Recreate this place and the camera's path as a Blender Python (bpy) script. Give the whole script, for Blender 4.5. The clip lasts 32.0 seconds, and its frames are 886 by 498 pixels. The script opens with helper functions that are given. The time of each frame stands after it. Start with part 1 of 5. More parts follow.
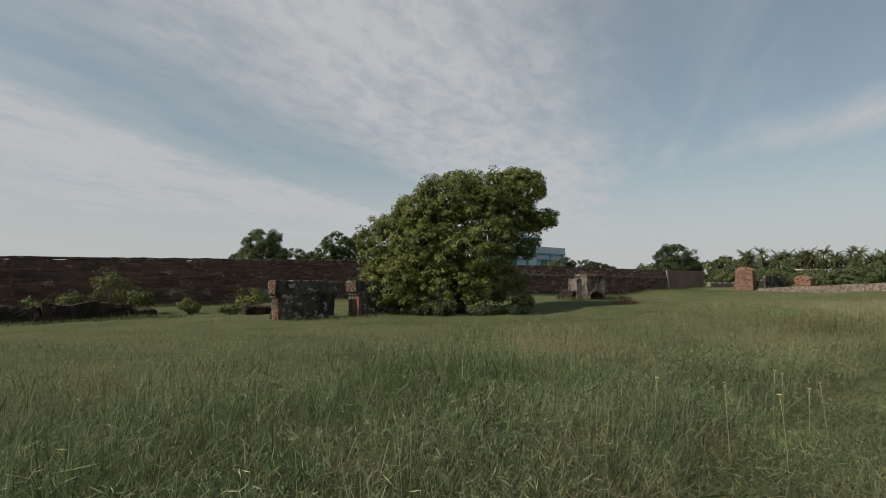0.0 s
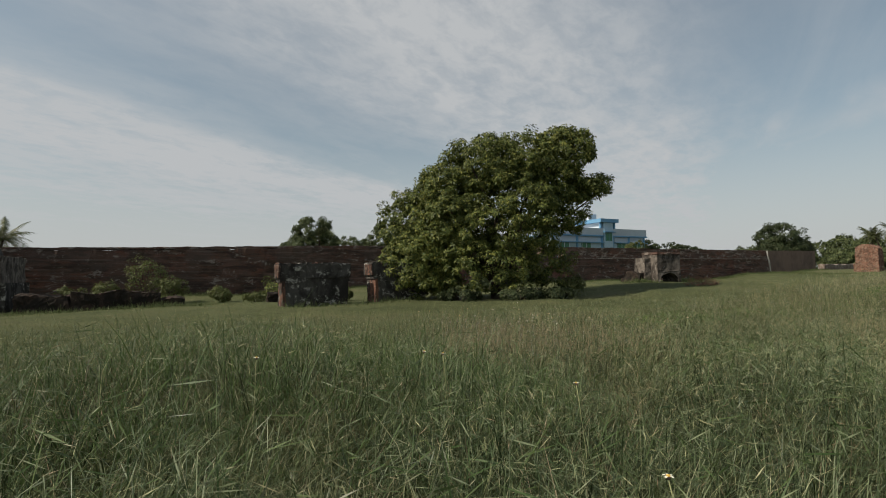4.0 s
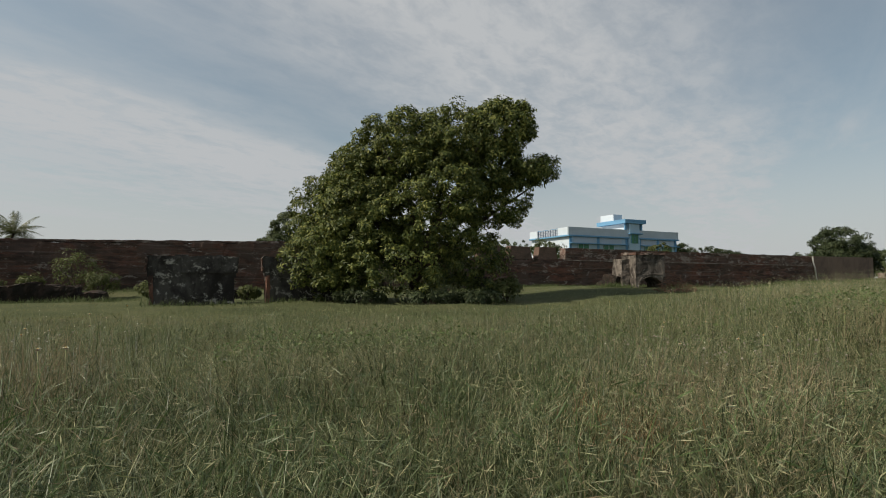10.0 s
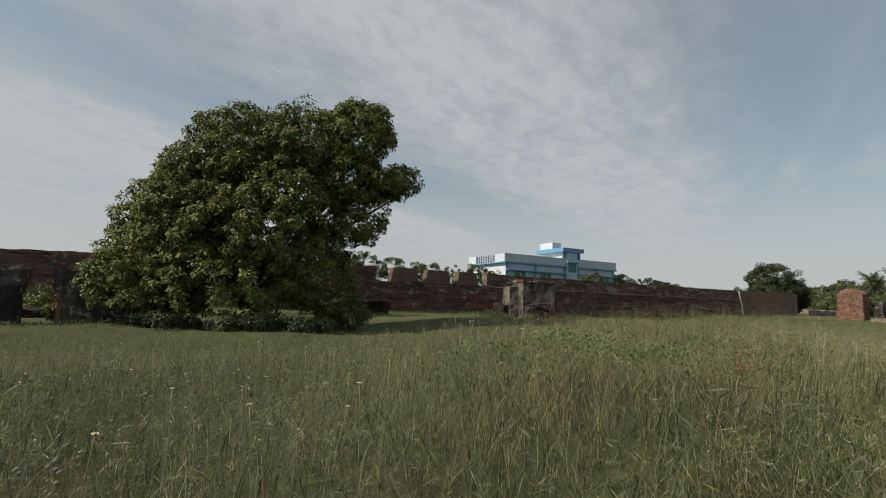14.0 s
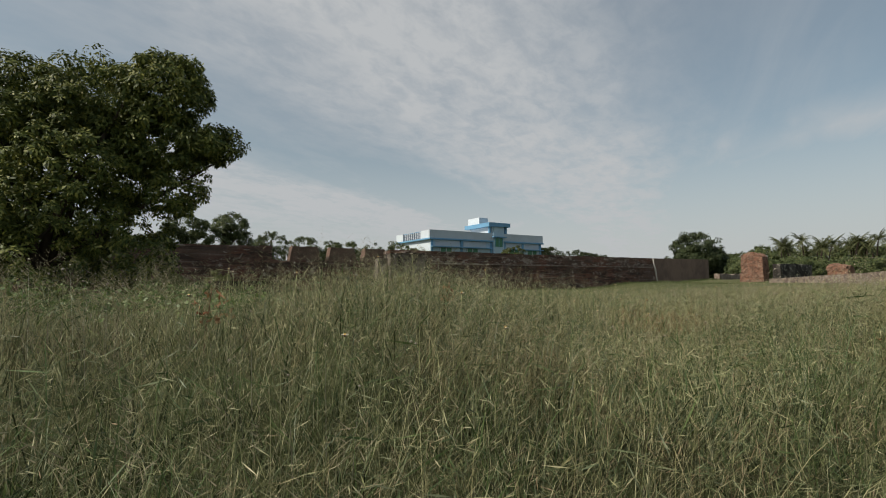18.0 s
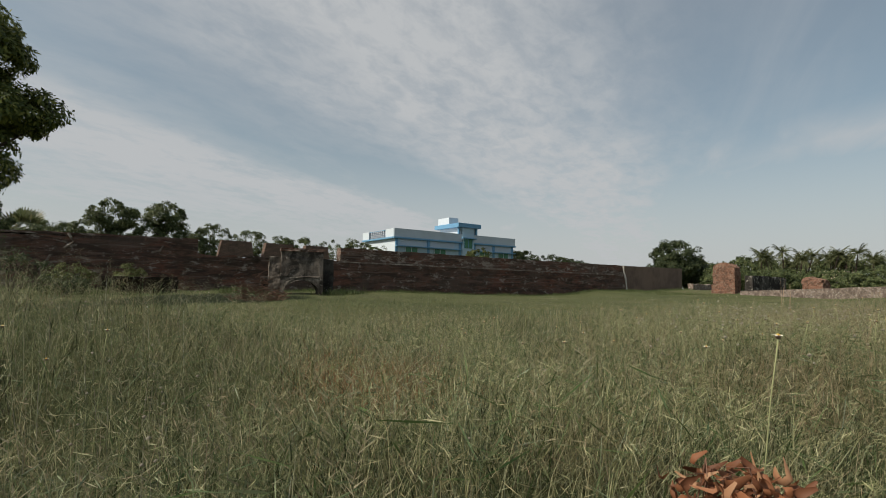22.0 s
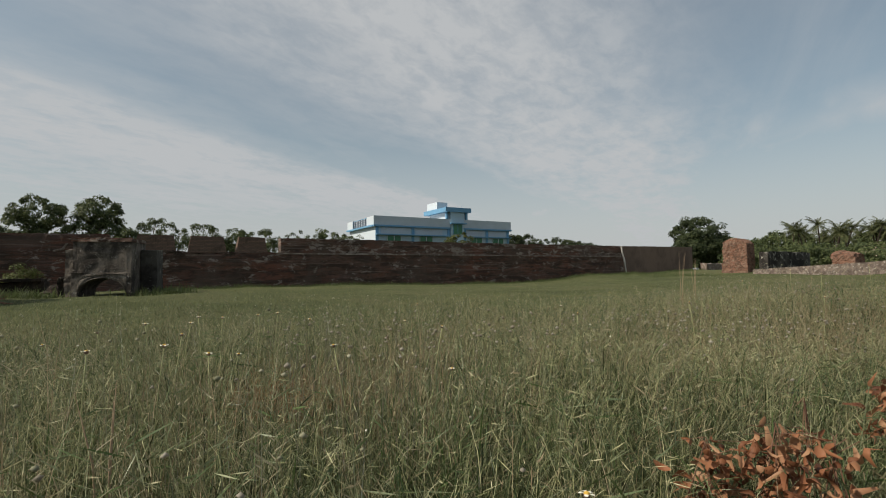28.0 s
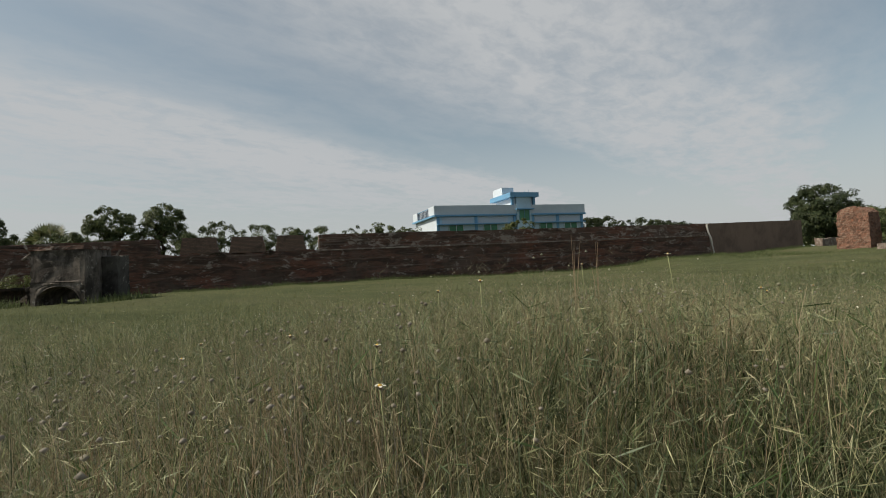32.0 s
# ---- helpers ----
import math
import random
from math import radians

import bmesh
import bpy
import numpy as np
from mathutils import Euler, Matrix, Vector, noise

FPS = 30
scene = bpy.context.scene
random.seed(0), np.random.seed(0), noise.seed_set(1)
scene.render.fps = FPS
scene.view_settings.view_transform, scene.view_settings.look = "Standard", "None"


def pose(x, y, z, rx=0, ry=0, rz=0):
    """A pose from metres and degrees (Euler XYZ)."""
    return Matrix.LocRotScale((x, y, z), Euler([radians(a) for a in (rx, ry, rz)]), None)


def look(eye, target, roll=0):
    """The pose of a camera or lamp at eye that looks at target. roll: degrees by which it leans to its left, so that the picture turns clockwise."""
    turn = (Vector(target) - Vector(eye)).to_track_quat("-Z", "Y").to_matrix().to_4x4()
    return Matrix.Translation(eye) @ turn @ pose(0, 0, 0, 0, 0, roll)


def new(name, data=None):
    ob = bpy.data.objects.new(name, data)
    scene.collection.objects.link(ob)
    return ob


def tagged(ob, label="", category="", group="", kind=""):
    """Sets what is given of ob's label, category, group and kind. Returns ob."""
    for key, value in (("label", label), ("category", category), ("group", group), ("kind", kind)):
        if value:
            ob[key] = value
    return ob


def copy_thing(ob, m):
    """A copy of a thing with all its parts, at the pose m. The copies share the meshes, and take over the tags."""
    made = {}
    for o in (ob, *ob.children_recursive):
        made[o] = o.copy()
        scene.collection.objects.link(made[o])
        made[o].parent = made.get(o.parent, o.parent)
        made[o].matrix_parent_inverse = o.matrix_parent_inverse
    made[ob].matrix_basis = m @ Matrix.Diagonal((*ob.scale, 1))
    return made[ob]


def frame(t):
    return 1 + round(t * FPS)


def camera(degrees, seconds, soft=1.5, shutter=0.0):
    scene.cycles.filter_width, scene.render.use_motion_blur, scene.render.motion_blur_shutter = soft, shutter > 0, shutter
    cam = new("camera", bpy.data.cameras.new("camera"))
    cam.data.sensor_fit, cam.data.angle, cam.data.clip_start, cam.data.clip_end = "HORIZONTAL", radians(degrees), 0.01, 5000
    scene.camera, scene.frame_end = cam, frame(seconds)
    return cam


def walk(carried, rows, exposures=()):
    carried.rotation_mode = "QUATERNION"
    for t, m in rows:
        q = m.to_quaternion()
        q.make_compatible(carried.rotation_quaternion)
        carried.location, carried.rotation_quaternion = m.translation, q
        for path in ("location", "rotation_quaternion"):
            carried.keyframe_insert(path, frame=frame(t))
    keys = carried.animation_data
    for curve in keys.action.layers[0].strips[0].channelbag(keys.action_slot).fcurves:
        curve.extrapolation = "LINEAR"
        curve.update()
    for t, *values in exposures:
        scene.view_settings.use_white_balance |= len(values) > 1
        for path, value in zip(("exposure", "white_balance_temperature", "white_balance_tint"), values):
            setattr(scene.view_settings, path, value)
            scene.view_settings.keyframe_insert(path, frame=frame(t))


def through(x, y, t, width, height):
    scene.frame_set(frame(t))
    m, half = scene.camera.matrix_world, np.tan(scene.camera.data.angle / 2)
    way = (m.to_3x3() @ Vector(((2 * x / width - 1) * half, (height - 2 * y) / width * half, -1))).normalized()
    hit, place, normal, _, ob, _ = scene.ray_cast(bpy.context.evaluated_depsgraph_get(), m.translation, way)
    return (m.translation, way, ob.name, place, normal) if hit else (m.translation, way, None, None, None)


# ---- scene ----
# ---------------------------------------------------------------- camera
PATH = [
    (0, (-1.621, -2.239, 1.857), (-0.405, -0.657, 1.995), 0.24),
    (0.5, (-1.033, -2.029, 1.833), (0.119, -0.401, 1.979), -0.32),
    (1, (-0.458, -1.815, 1.813), (0.608, -0.127, 1.941), -0.54),
    (1.5, (0.060, -1.611, 1.794), (1.079, 0.105, 1.936), 0.39),
    (2, (0.571, -1.406, 1.745), (1.624, 0.284, 1.928), 0.57),
    (2.5, (1.088, -1.222, 1.640), (2.164, 0.453, 1.824), 0.64),
    (3, (1.587, -1.038, 1.524), (2.761, 0.571, 1.705), 0.92),
    (3.5, (2.126, -0.894, 1.433), (3.185, 0.798, 1.565), 0.38),
    (5.5, (4.318, -0.474, 1.207), (5.124, 1.354, 1.300), -2.76),
    (6, (4.871, -0.441, 1.168), (5.635, 1.405, 1.264), -2.78),
    (6.5, (5.431, -0.434, 1.177), (6.181, 1.418, 1.262), -2.61),
    (7, (6.022, -0.428, 1.236), (6.812, 1.407, 1.339), -2.66),
    (7.5, (6.606, -0.348, 1.236), (7.394, 1.485, 1.364), -1.93),
    (8, (7.246, -0.258, 1.222), (7.949, 1.610, 1.354), -0.58),
    (8.5, (7.887, -0.201, 1.201), (8.546, 1.683, 1.335), 0.21),
    (9, (8.503, -0.157, 1.181), (9.214, 1.708, 1.304), 0.37),
    (9.5, (9.092, -0.079, 1.165), (9.838, 1.774, 1.275), 0.40),
    (10, (9.687, -0.032, 1.169), (10.456, 1.811, 1.282), 0.37),
    (10.5, (10.315, 0.014, 1.181), (11.051, 1.870, 1.307), 0.95),
    (11, (10.942, 0.025, 1.215), (11.699, 1.872, 1.338), 0.71),
    (11.5, (11.602, 0.104, 1.236), (12.385, 1.939, 1.379), 0.52),
    (12, (12.226, 0.177, 1.232), (13.015, 2.007, 1.402), 0.69),
    (12.5, (12.859, 0.232, 1.234), (13.601, 2.080, 1.409), 1.20),
    (13, (13.599, 0.335, 1.277), (14.433, 2.144, 1.451), 1.48),
    (13.5, (14.275, 0.412, 1.299), (15.187, 2.180, 1.497), 2.11),
    (15.5, (16.242, -0.036, 1.164), (17.042, 1.779, 1.419), 2.18),
    (16, (16.784, -0.169, 1.077), (17.654, 1.617, 1.309), 1.66),
    (16.5, (17.385, -0.313, 1.008), (18.387, 1.406, 1.208), 0.35),
    (17, (17.976, -0.424, 0.959), (19.039, 1.263, 1.115), -1.34),
    (17.5, (18.610, -0.503, 0.968), (19.663, 1.192, 1.111), -1.53),
    (18, (19.199, -0.549, 0.982), (20.267, 1.136, 1.121), -0.41),
    (18.5, (19.805, -0.577, 1.016), (20.873, 1.107, 1.166), 0.97),
    (19, (20.403, -0.531, 1.045), (21.492, 1.141, 1.181), 1.73),
    (19.5, (21.037, -0.392, 1.070), (22.161, 1.257, 1.203), 1.43),
    (20, (21.670, -0.214, 1.080), (22.844, 1.399, 1.214), 1.37),
    (20.5, (22.275, -0.119, 1.159), (23.452, 1.493, 1.283), 1.17),
    (21, (22.846, -0.109, 1.230), (23.976, 1.537, 1.353), 1.60),
    (21.5, (23.399, -0.125, 1.265), (24.510, 1.533, 1.397), 1.41),
    (22, (23.983, -0.099, 1.252), (25.081, 1.567, 1.392), 1.43),
    (22.5, (24.559, -0.065, 1.273), (25.645, 1.610, 1.403), 1.09),
    (23, (25.164, 0.027, 1.258), (26.202, 1.734, 1.366), 0.79),
    (23.5, (25.801, 0.105, 1.285), (26.814, 1.828, 1.375), 0.06),
    (24, (26.481, 0.165, 1.334), (27.493, 1.888, 1.413), -0.26),
    (24.5, (27.142, 0.179, 1.398), (28.125, 1.919, 1.489), -0.67),
    (26.5, (29.964, 0.297, 1.348), (30.891, 2.066, 1.438), -1.83),
    (27, (30.706, 0.406, 1.338), (31.663, 2.159, 1.440), -2.07),
    (27.5, (31.421, 0.504, 1.348), (32.403, 2.244, 1.446), -2.19),
    (28, (32.152, 0.597, 1.310), (33.141, 2.332, 1.404), -0.62),
    (28.5, (32.819, 0.640, 1.296), (33.799, 2.380, 1.387), -0.02),
    (29, (33.437, 0.663, 1.284), (34.271, 2.478, 1.389), 0.91),
    (29.5, (34.065, 0.716, 1.299), (34.783, 2.580, 1.399), 0.18),
    (30, (34.755, 0.808, 1.312), (35.487, 2.667, 1.411), -0.96),
    (30.5, (35.458, 0.909, 1.303), (36.188, 2.768, 1.392), -1.88),
    (31, (36.149, 0.974, 1.320), (36.811, 2.859, 1.400), -2.22),
    (31.5, (36.804, 0.981, 1.355), (37.445, 2.875, 1.424), -2.44),
    (32, (37.431, 0.939, 1.344), (38.056, 2.838, 1.405), -2.87),
]
cam = camera(84.12, 32.0, soft=1.0)
walk(cam, [(t, look(eye, target, roll)) for t, eye, target, roll in PATH], exposures=[(0, 0.0), (32, 0.0)])

# ---------------------------------------------------------------- light
SUN_EL, SUN_AZ = radians(42), radians(-83)          # azimuth from +y towards +x


def sky():
    w = bpy.data.worlds.new("sky")
    scene.world = w
    w.use_nodes = True
    nt = w.node_tree
    nt.nodes.clear()
    N, L = nt.nodes.new, nt.links.new
    out, bg = N("ShaderNodeOutputWorld"), N("ShaderNodeBackground")
    tex = N("ShaderNodeTexSky")
    tex.sky_type, tex.sun_disc = "NISHITA", False
    tex.sun_elevation, tex.sun_rotation = SUN_EL, SUN_AZ
    tex.air_density, tex.dust_density, tex.ozone_density = 1.0, 1.6, 1.5
    co, sep = N("ShaderNodeTexCoord"), N("ShaderNodeSeparateXYZ")
    L(co.outputs["Generated"], sep.inputs[0])

    def math_node(op, a, b=None, clamp=False):
        n = N("ShaderNodeMath")
        n.operation, n.use_clamp = op, clamp
        for k, v in enumerate((a, b)):
            if v is None:
                continue
            if isinstance(v, (int, float)):
                n.inputs[k].default_value = v
            else:
                L(v, n.inputs[k])
        return n.outputs[0]

    high = math_node("ADD", math_node("MAXIMUM", sep.outputs[2], 0.0), 0.10)
    px, py = math_node("DIVIDE", sep.outputs[0], high), math_node("DIVIDE", sep.outputs[1], high)
    flat = N("ShaderNodeCombineXYZ")
    L(px, flat.inputs[0]), L(py, flat.inputs[1])

    # the cloud streaks lie along one bearing overhead, and so run together towards the horizon
    BEAR = radians(62)
    along = math_node("ADD", math_node("MULTIPLY", px, math.sin(BEAR)), math_node("MULTIPLY", py, math.cos(BEAR)))
    aside = math_node("SUBTRACT", math_node("MULTIPLY", px, math.cos(BEAR)), math_node("MULTIPLY", py, math.sin(BEAR)))

    def clouds(sx, sy, scale, detail, rough, lo, hi, off=0.0, warp=0.6):
        v = N("ShaderNodeCombineXYZ")
        L(math_node("MULTIPLY", along, sx), v.inputs[0]), L(math_node("MULTIPLY", aside, sy), v.inputs[1])
        v.inputs[2].default_value = off
        n = N("ShaderNodeTexNoise")
        n.inputs["Scale"].default_value, n.inputs["Detail"].default_value = scale, detail
        n.inputs["Roughness"].default_value, n.inputs["Distortion"].default_value = rough, warp
        L(v.outputs[0], n.inputs["Vector"])
        r = N("ShaderNodeMapRange")
        r.interpolation_type = "SMOOTHSTEP"
        r.inputs[1].default_value, r.inputs[2].default_value = lo, hi
        L(n.outputs[0], r.inputs[0])
        return r.outputs[0]

    bend = clouds(0.35, 0.5, 1.0, 3, 0.5, 0.2, 0.8, 4.0)
    band = N("ShaderNodeValToRGB")
    band.color_ramp.interpolation = "EASE"
    stops = ((0.0, 0.75), (0.10, 0.85), (0.17, 1.0), (0.205, 0.95), (0.235, 0.35), (0.265, 0.16), (0.295, 0.30), (0.325, 0.72), (0.36, 1.0), (0.41, 1.0), (0.445, 0.78), (0.475, 0.34), (0.505, 0.10), (0.56, 0.05), (0.64, 0.2), (0.8, 0.4), (1.0, 0.4))
    while len(band.color_ramp.elements) < len(stops):
        band.color_ramp.elements.new(0.5)
    for e, (p, v) in zip(band.color_ramp.elements, stops):
        e.position, e.color = p, (v, v, v, 1)
    L(math_node("MULTIPLY", math_node("ADD", math_node("ADD", aside, math_node("MULTIPLY", bend, 0.45)), 3.78), 0.125), band.inputs[0])
    mottle = clouds(1.0, 1.5, 7.5, 7, 0.62, 0.30, 0.68, 1.3, 0.3)
    lumps = clouds(0.8, 1.3, 2.2, 5, 0.6, 0.30, 0.66, 2.9, 0.4)
    wisp = clouds(0.40, 1.3, 1.7, 7, 0.58, 0.40, 0.74, 7.7, 0.7)
    soft = N("ShaderNodeMapRange")
    soft.inputs[1].default_value, soft.inputs[2].default_value, soft.inputs[3].default_value, soft.inputs[4].default_value = -2.6, -1.8, 0.13, 0.0
    L(aside, soft.inputs[0])
    puffs = math_node("ADD", math_node("ADD", math_node("MULTIPLY", mottle, 0.34), math_node("MULTIPLY", lumps, 0.30)), 0.46)
    cover = math_node("MULTIPLY", band.outputs[0], math_node("ADD", puffs, soft.outputs[0], True))
    cross = math_node("SUBTRACT", math_node("ADD", aside, math_node("MULTIPLY", along, 1.43)), 4.47)
    cross = math_node("MULTIPLY", math_node("SUBTRACT", 1.0, math_node("ABSOLUTE", math_node("MULTIPLY", cross, 1.4)), True), math_node("ADD", math_node("MULTIPLY", wisp, 0.5), 0.35))
    cover = math_node("MAXIMUM", cover, cross)
    cover = math_node("ADD", cover, math_node("MULTIPLY", wisp, 0.18), True)
    low = N("ShaderNodeMapRange")
    low.interpolation_type = "SMOOTHSTEP"
    low.inputs[1].default_value, low.inputs[2].default_value, low.inputs[3].default_value, low.inputs[4].default_value = 0.0, 0.34, 0.92, 0.0
    L(sep.outputs[2], low.inputs[0])
    cover = math_node("MAXIMUM", cover, low.outputs[0])
    cover = math_node("ADD", math_node("MULTIPLY", cover, 0.76), 0.22)
    mix = N("ShaderNodeMix")
    mix.data_type = "RGBA"
    L(cover, mix.inputs["Factor"])
    haze = N("ShaderNodeMix")
    haze.data_type, haze.blend_type = "RGBA", "MULTIPLY"
    haze.inputs["Factor"].default_value = 1.0
    haze.inputs["B"].default_value = (0.98, 1.02, 0.86, 1)
    L(tex.outputs[0], haze.inputs["A"])
    L(haze.outputs["Result"], mix.inputs["A"])
    mix.inputs["B"].default_value = (4.92, 5.08, 5.20, 1)
    L(mix.outputs["Result"], bg.inputs[0])
    bg.inputs[1].default_value = 0.10
    L(bg.outputs[0], out.inputs[0])


sky()
sun = new("sun", bpy.data.lights.new("sun", "SUN"))
sun.data.energy, sun.data.angle, sun.data.color = 4.6, radians(1.2), (1.0, 0.92, 0.78)
sun.matrix_world = look((0, 0, 60), (-math.sin(SUN_AZ) * math.cos(SUN_EL), -math.cos(SUN_AZ) * math.cos(SUN_EL), 60 - math.sin(SUN_EL)))

# ---------------------------------------------------------------- materials


class Mat:
    """Small node-building helper round one material."""

    def __init__(self, name, rough=0.9, metal=0.0, spec=0.3):
        self.m = bpy.data.materials.new(name)
        self.m.use_nodes = True
        self.nt = self.m.node_tree
        self.b = self.nt.nodes["Principled BSDF"]
        self.b.inputs["Roughness"].default_value, self.b.inputs["Metallic"].default_value = rough, metal
        self.b.inputs["Specular IOR Level"].default_value = spec
        self.co = self.nt.nodes.new("ShaderNodeTexCoord")

    def node(self, kind):
        return self.nt.nodes.new(kind)

    def link(self, a, b):
        self.nt.links.new(a, b)

    def noise(self, scale, detail=4, rough=0.6, stretch=(1, 1, 1), warp=0.0, space="Object"):
        m, n = self.node("ShaderNodeMapping"), self.node("ShaderNodeTexNoise")
        m.inputs["Scale"].default_value = stretch
        self.link(self.co.outputs[space], m.inputs[0])
        self.link(m.outputs[0], n.inputs["Vector"])
        n.inputs["Scale"].default_value, n.inputs["Detail"].default_value = scale, detail
        n.inputs["Roughness"].default_value, n.inputs["Distortion"].default_value = rough, warp
        return n.outputs[0]

    def ramp(self, fac, *stops):
        r = self.node("ShaderNodeValToRGB")
        while len(r.color_ramp.elements) < len(stops):
            r.color_ramp.elements.new(0.5)
        for e, (p, c) in zip(r.color_ramp.elements, stops):
            e.position = p
            e.color = (*c, 1) if len(c) == 3 else c
        self.link(fac, r.inputs[0])
        return r.outputs[0]

    def mix(self, fac, a, b, how="MIX"):
        n = self.node("ShaderNodeMix")
        n.data_type, n.blend_type = "RGBA", how
        for k, v in (("Factor", fac), ("A", a), ("B", b)):
            if isinstance(v, (int, float)):
                n.inputs[k].default_value = v
            elif isinstance(v, tuple):
                n.inputs[k].default_value = (*v, 1)
            else:
                self.link(v, n.inputs[k])
        return n.outputs["Result"]

    def step(self, fac, lo, hi):
        r = self.node("ShaderNodeMapRange")
        r.interpolation_type = "SMOOTHSTEP"
        r.inputs[1].default_value, r.inputs[2].default_value = lo, hi
        self.link(fac, r.inputs[0])
        return r.outputs[0]

    def times(self, a, b, op="MULTIPLY"):
        n = self.node("ShaderNodeMath")
        n.operation = op
        for k, v in enumerate((a, b)):
            if isinstance(v, (int, float)):
                n.inputs[k].default_value = v
            else:
                self.link(v, n.inputs[k])
        return n.outputs[0]

    def random(self):
        return self.node("ShaderNodeObjectInfo").outputs["Random"]

    def island(self):
        return self.node("ShaderNodeNewGeometry").outputs["Random Per Island"]

    def color(self, c):
        if isinstance(c, tuple):
            self.b.inputs["Base Color"].default_value = (*c, 1)
        else:
            self.link(c, self.b.inputs["Base Color"])
        return self

    def bump(self, h, strength=0.5, dist=0.02):
        n = self.node("ShaderNodeBump")
        n.inputs["Strength"].default_value, n.inputs["Distance"].default_value = strength, dist
        self.link(h, n.inputs["Height"])
        self.link(n.outputs[0], self.b.inputs["Normal"])
        return self

    def height(self):
        s = self.node("ShaderNodeSeparateXYZ")
        self.link(self.co.outputs["Object"], s.inputs[0])
        return s.outputs[2]


def brick_nodes(m, c1, c2, mortar, width, row, gap):
    br, mp = m.node("ShaderNodeTexBrick"), m.node("ShaderNodeMapping")
    mp.inputs["Rotation"].default_value = (radians(90), 0, 0)
    m.link(m.co.outputs["Object"], mp.inputs[0])
    m.link(mp.outputs[0], br.inputs["Vector"])
    br.inputs["Scale"].default_value, br.inputs["Mortar Size"].default_value = 1.0, gap
    br.inputs["Brick Width"].default_value, br.inputs["Row Height"].default_value = width, row
    for key, c in (("Color1", c1), ("Color2", c2), ("Mortar", mortar)):
        br.inputs[key].default_value = (*c, 1)
    return br.outputs["Color"]


def fort_brick(name="fort_brick", pale_from=0.53, soot_from=0.46, base=0.84):
    m = Mat(name, 0.95, spec=0.15)
    c = brick_nodes(m, (0.190 * base, 0.082 * base, 0.056 * base), (0.130 * base, 0.064 * base, 0.048 * base), (0.150, 0.112, 0.092), 0.26, 0.085, 0.014)
    band = m.noise(0.5, 6, 0.68, (0.20, 1, 3.4), 0.5)
    c = m.mix(m.times(m.step(band, 0.40, 0.66), 0.7), c, (0.085, 0.050, 0.040))
    red = m.noise(0.30, 5, 0.6, (0.8, 1, 0.9), 0.5)
    c = m.mix(m.times(m.step(red, 0.52, 0.62), 0.50), c, (0.165, 0.064, 0.043))
    soot = m.noise(1.1, 9, 0.74, (0.40, 1, 2.0), 0.4)
    c = m.mix(m.times(m.step(soot, soot_from - 0.03, soot_from + 0.11), 0.8), c, (0.044, 0.034, 0.028))
    old = m.noise(0.30, 6, 0.7, (0.6, 1, 1.3), 0.6)
    c = m.mix(m.times(m.step(old, 0.50, 0.60), 0.6), c, (0.100, 0.074, 0.062))
    line = m.noise(1.2, 8, 0.72, (0.12, 1, 5.0), 0.2)
    c = m.mix(m.times(m.step(line, pale_from + 0.01, pale_from + 0.12), 0.30), c, (0.27, 0.215, 0.180))
    scar = m.noise(1.3, 10, 0.8, (0.7, 1, 1.5), 0.4)
    c = m.mix(m.times(m.step(scar, pale_from + 0.025, pale_from + 0.075), 0.65), c, (0.34, 0.29, 0.25))
    m.color(c).bump(m.noise(6, 7, 0.75), 1.0, 0.07)
    return m.m


def merlon_brick():
    m = Mat("merlon_brick", 0.95, spec=0.15)
    c = brick_nodes(m, (0.190, 0.120, 0.090), (0.140, 0.092, 0.072), (0.10, 0.076, 0.062), 0.3, 0.10, 0.018)
    n = m.noise(1.6, 7, 0.72, (1, 1, 0.8), 0.3)
    c = m.mix(m.times(m.step(n, 0.48, 0.68), 0.7), c, (0.062, 0.048, 0.040))
    m.color(c).bump(m.noise(6, 7, 0.75), 0.9, 0.05)
    return m.m


def stained_plaster(name, base, dark, white, amount_dark=0.5, amount_white=0.56, scale=1.0):
    m = Mat(name, 0.95, spec=0.15)
    big = m.noise(1.1 * scale, 6, 0.65, (1, 1, 0.7), 0.4)
    c = m.mix(m.step(big, amount_dark - 0.12, amount_dark + 0.12), base, dark)
    drip = m.noise(2.6 * scale, 5, 0.7, (1.6, 1.6, 0.25), 0.2)
    c = m.mix(m.times(m.step(drip, 0.50, 0.72), 0.6), c, dark)
    fl = m.noise(2.0 * scale, 11, 0.82, (1, 1, 1.2), 0.2)
    c = m.mix(m.step(fl, amount_white, amount_white + 0.06), c, white)
    m.color(c).bump(m.noise(9, 7, 0.7), 0.8, 0.03)
    return m.m


def orange_brick():
    m = Mat("orange_brick", 0.95, spec=0.15)
    c = brick_nodes(m, (0.235, 0.090, 0.052), (0.130, 0.056, 0.038), (0.22, 0.150, 0.112), 0.24, 0.080, 0.022)
    n = m.noise(2.2, 8, 0.75, warp=0.4)
    c = m.mix(m.times(m.step(n, 0.46, 0.60), 0.8), c, (0.080, 0.048, 0.036))
    s = m.noise(2.6, 9, 0.78, warp=0.2)
    c = m.mix(m.times(m.step(s, 0.58, 0.66), 0.6), c, (0.34, 0.26, 0.20))
    m.color(c).bump(m.noise(3.5, 8, 0.75), 1.0, 0.15)
    return m.m


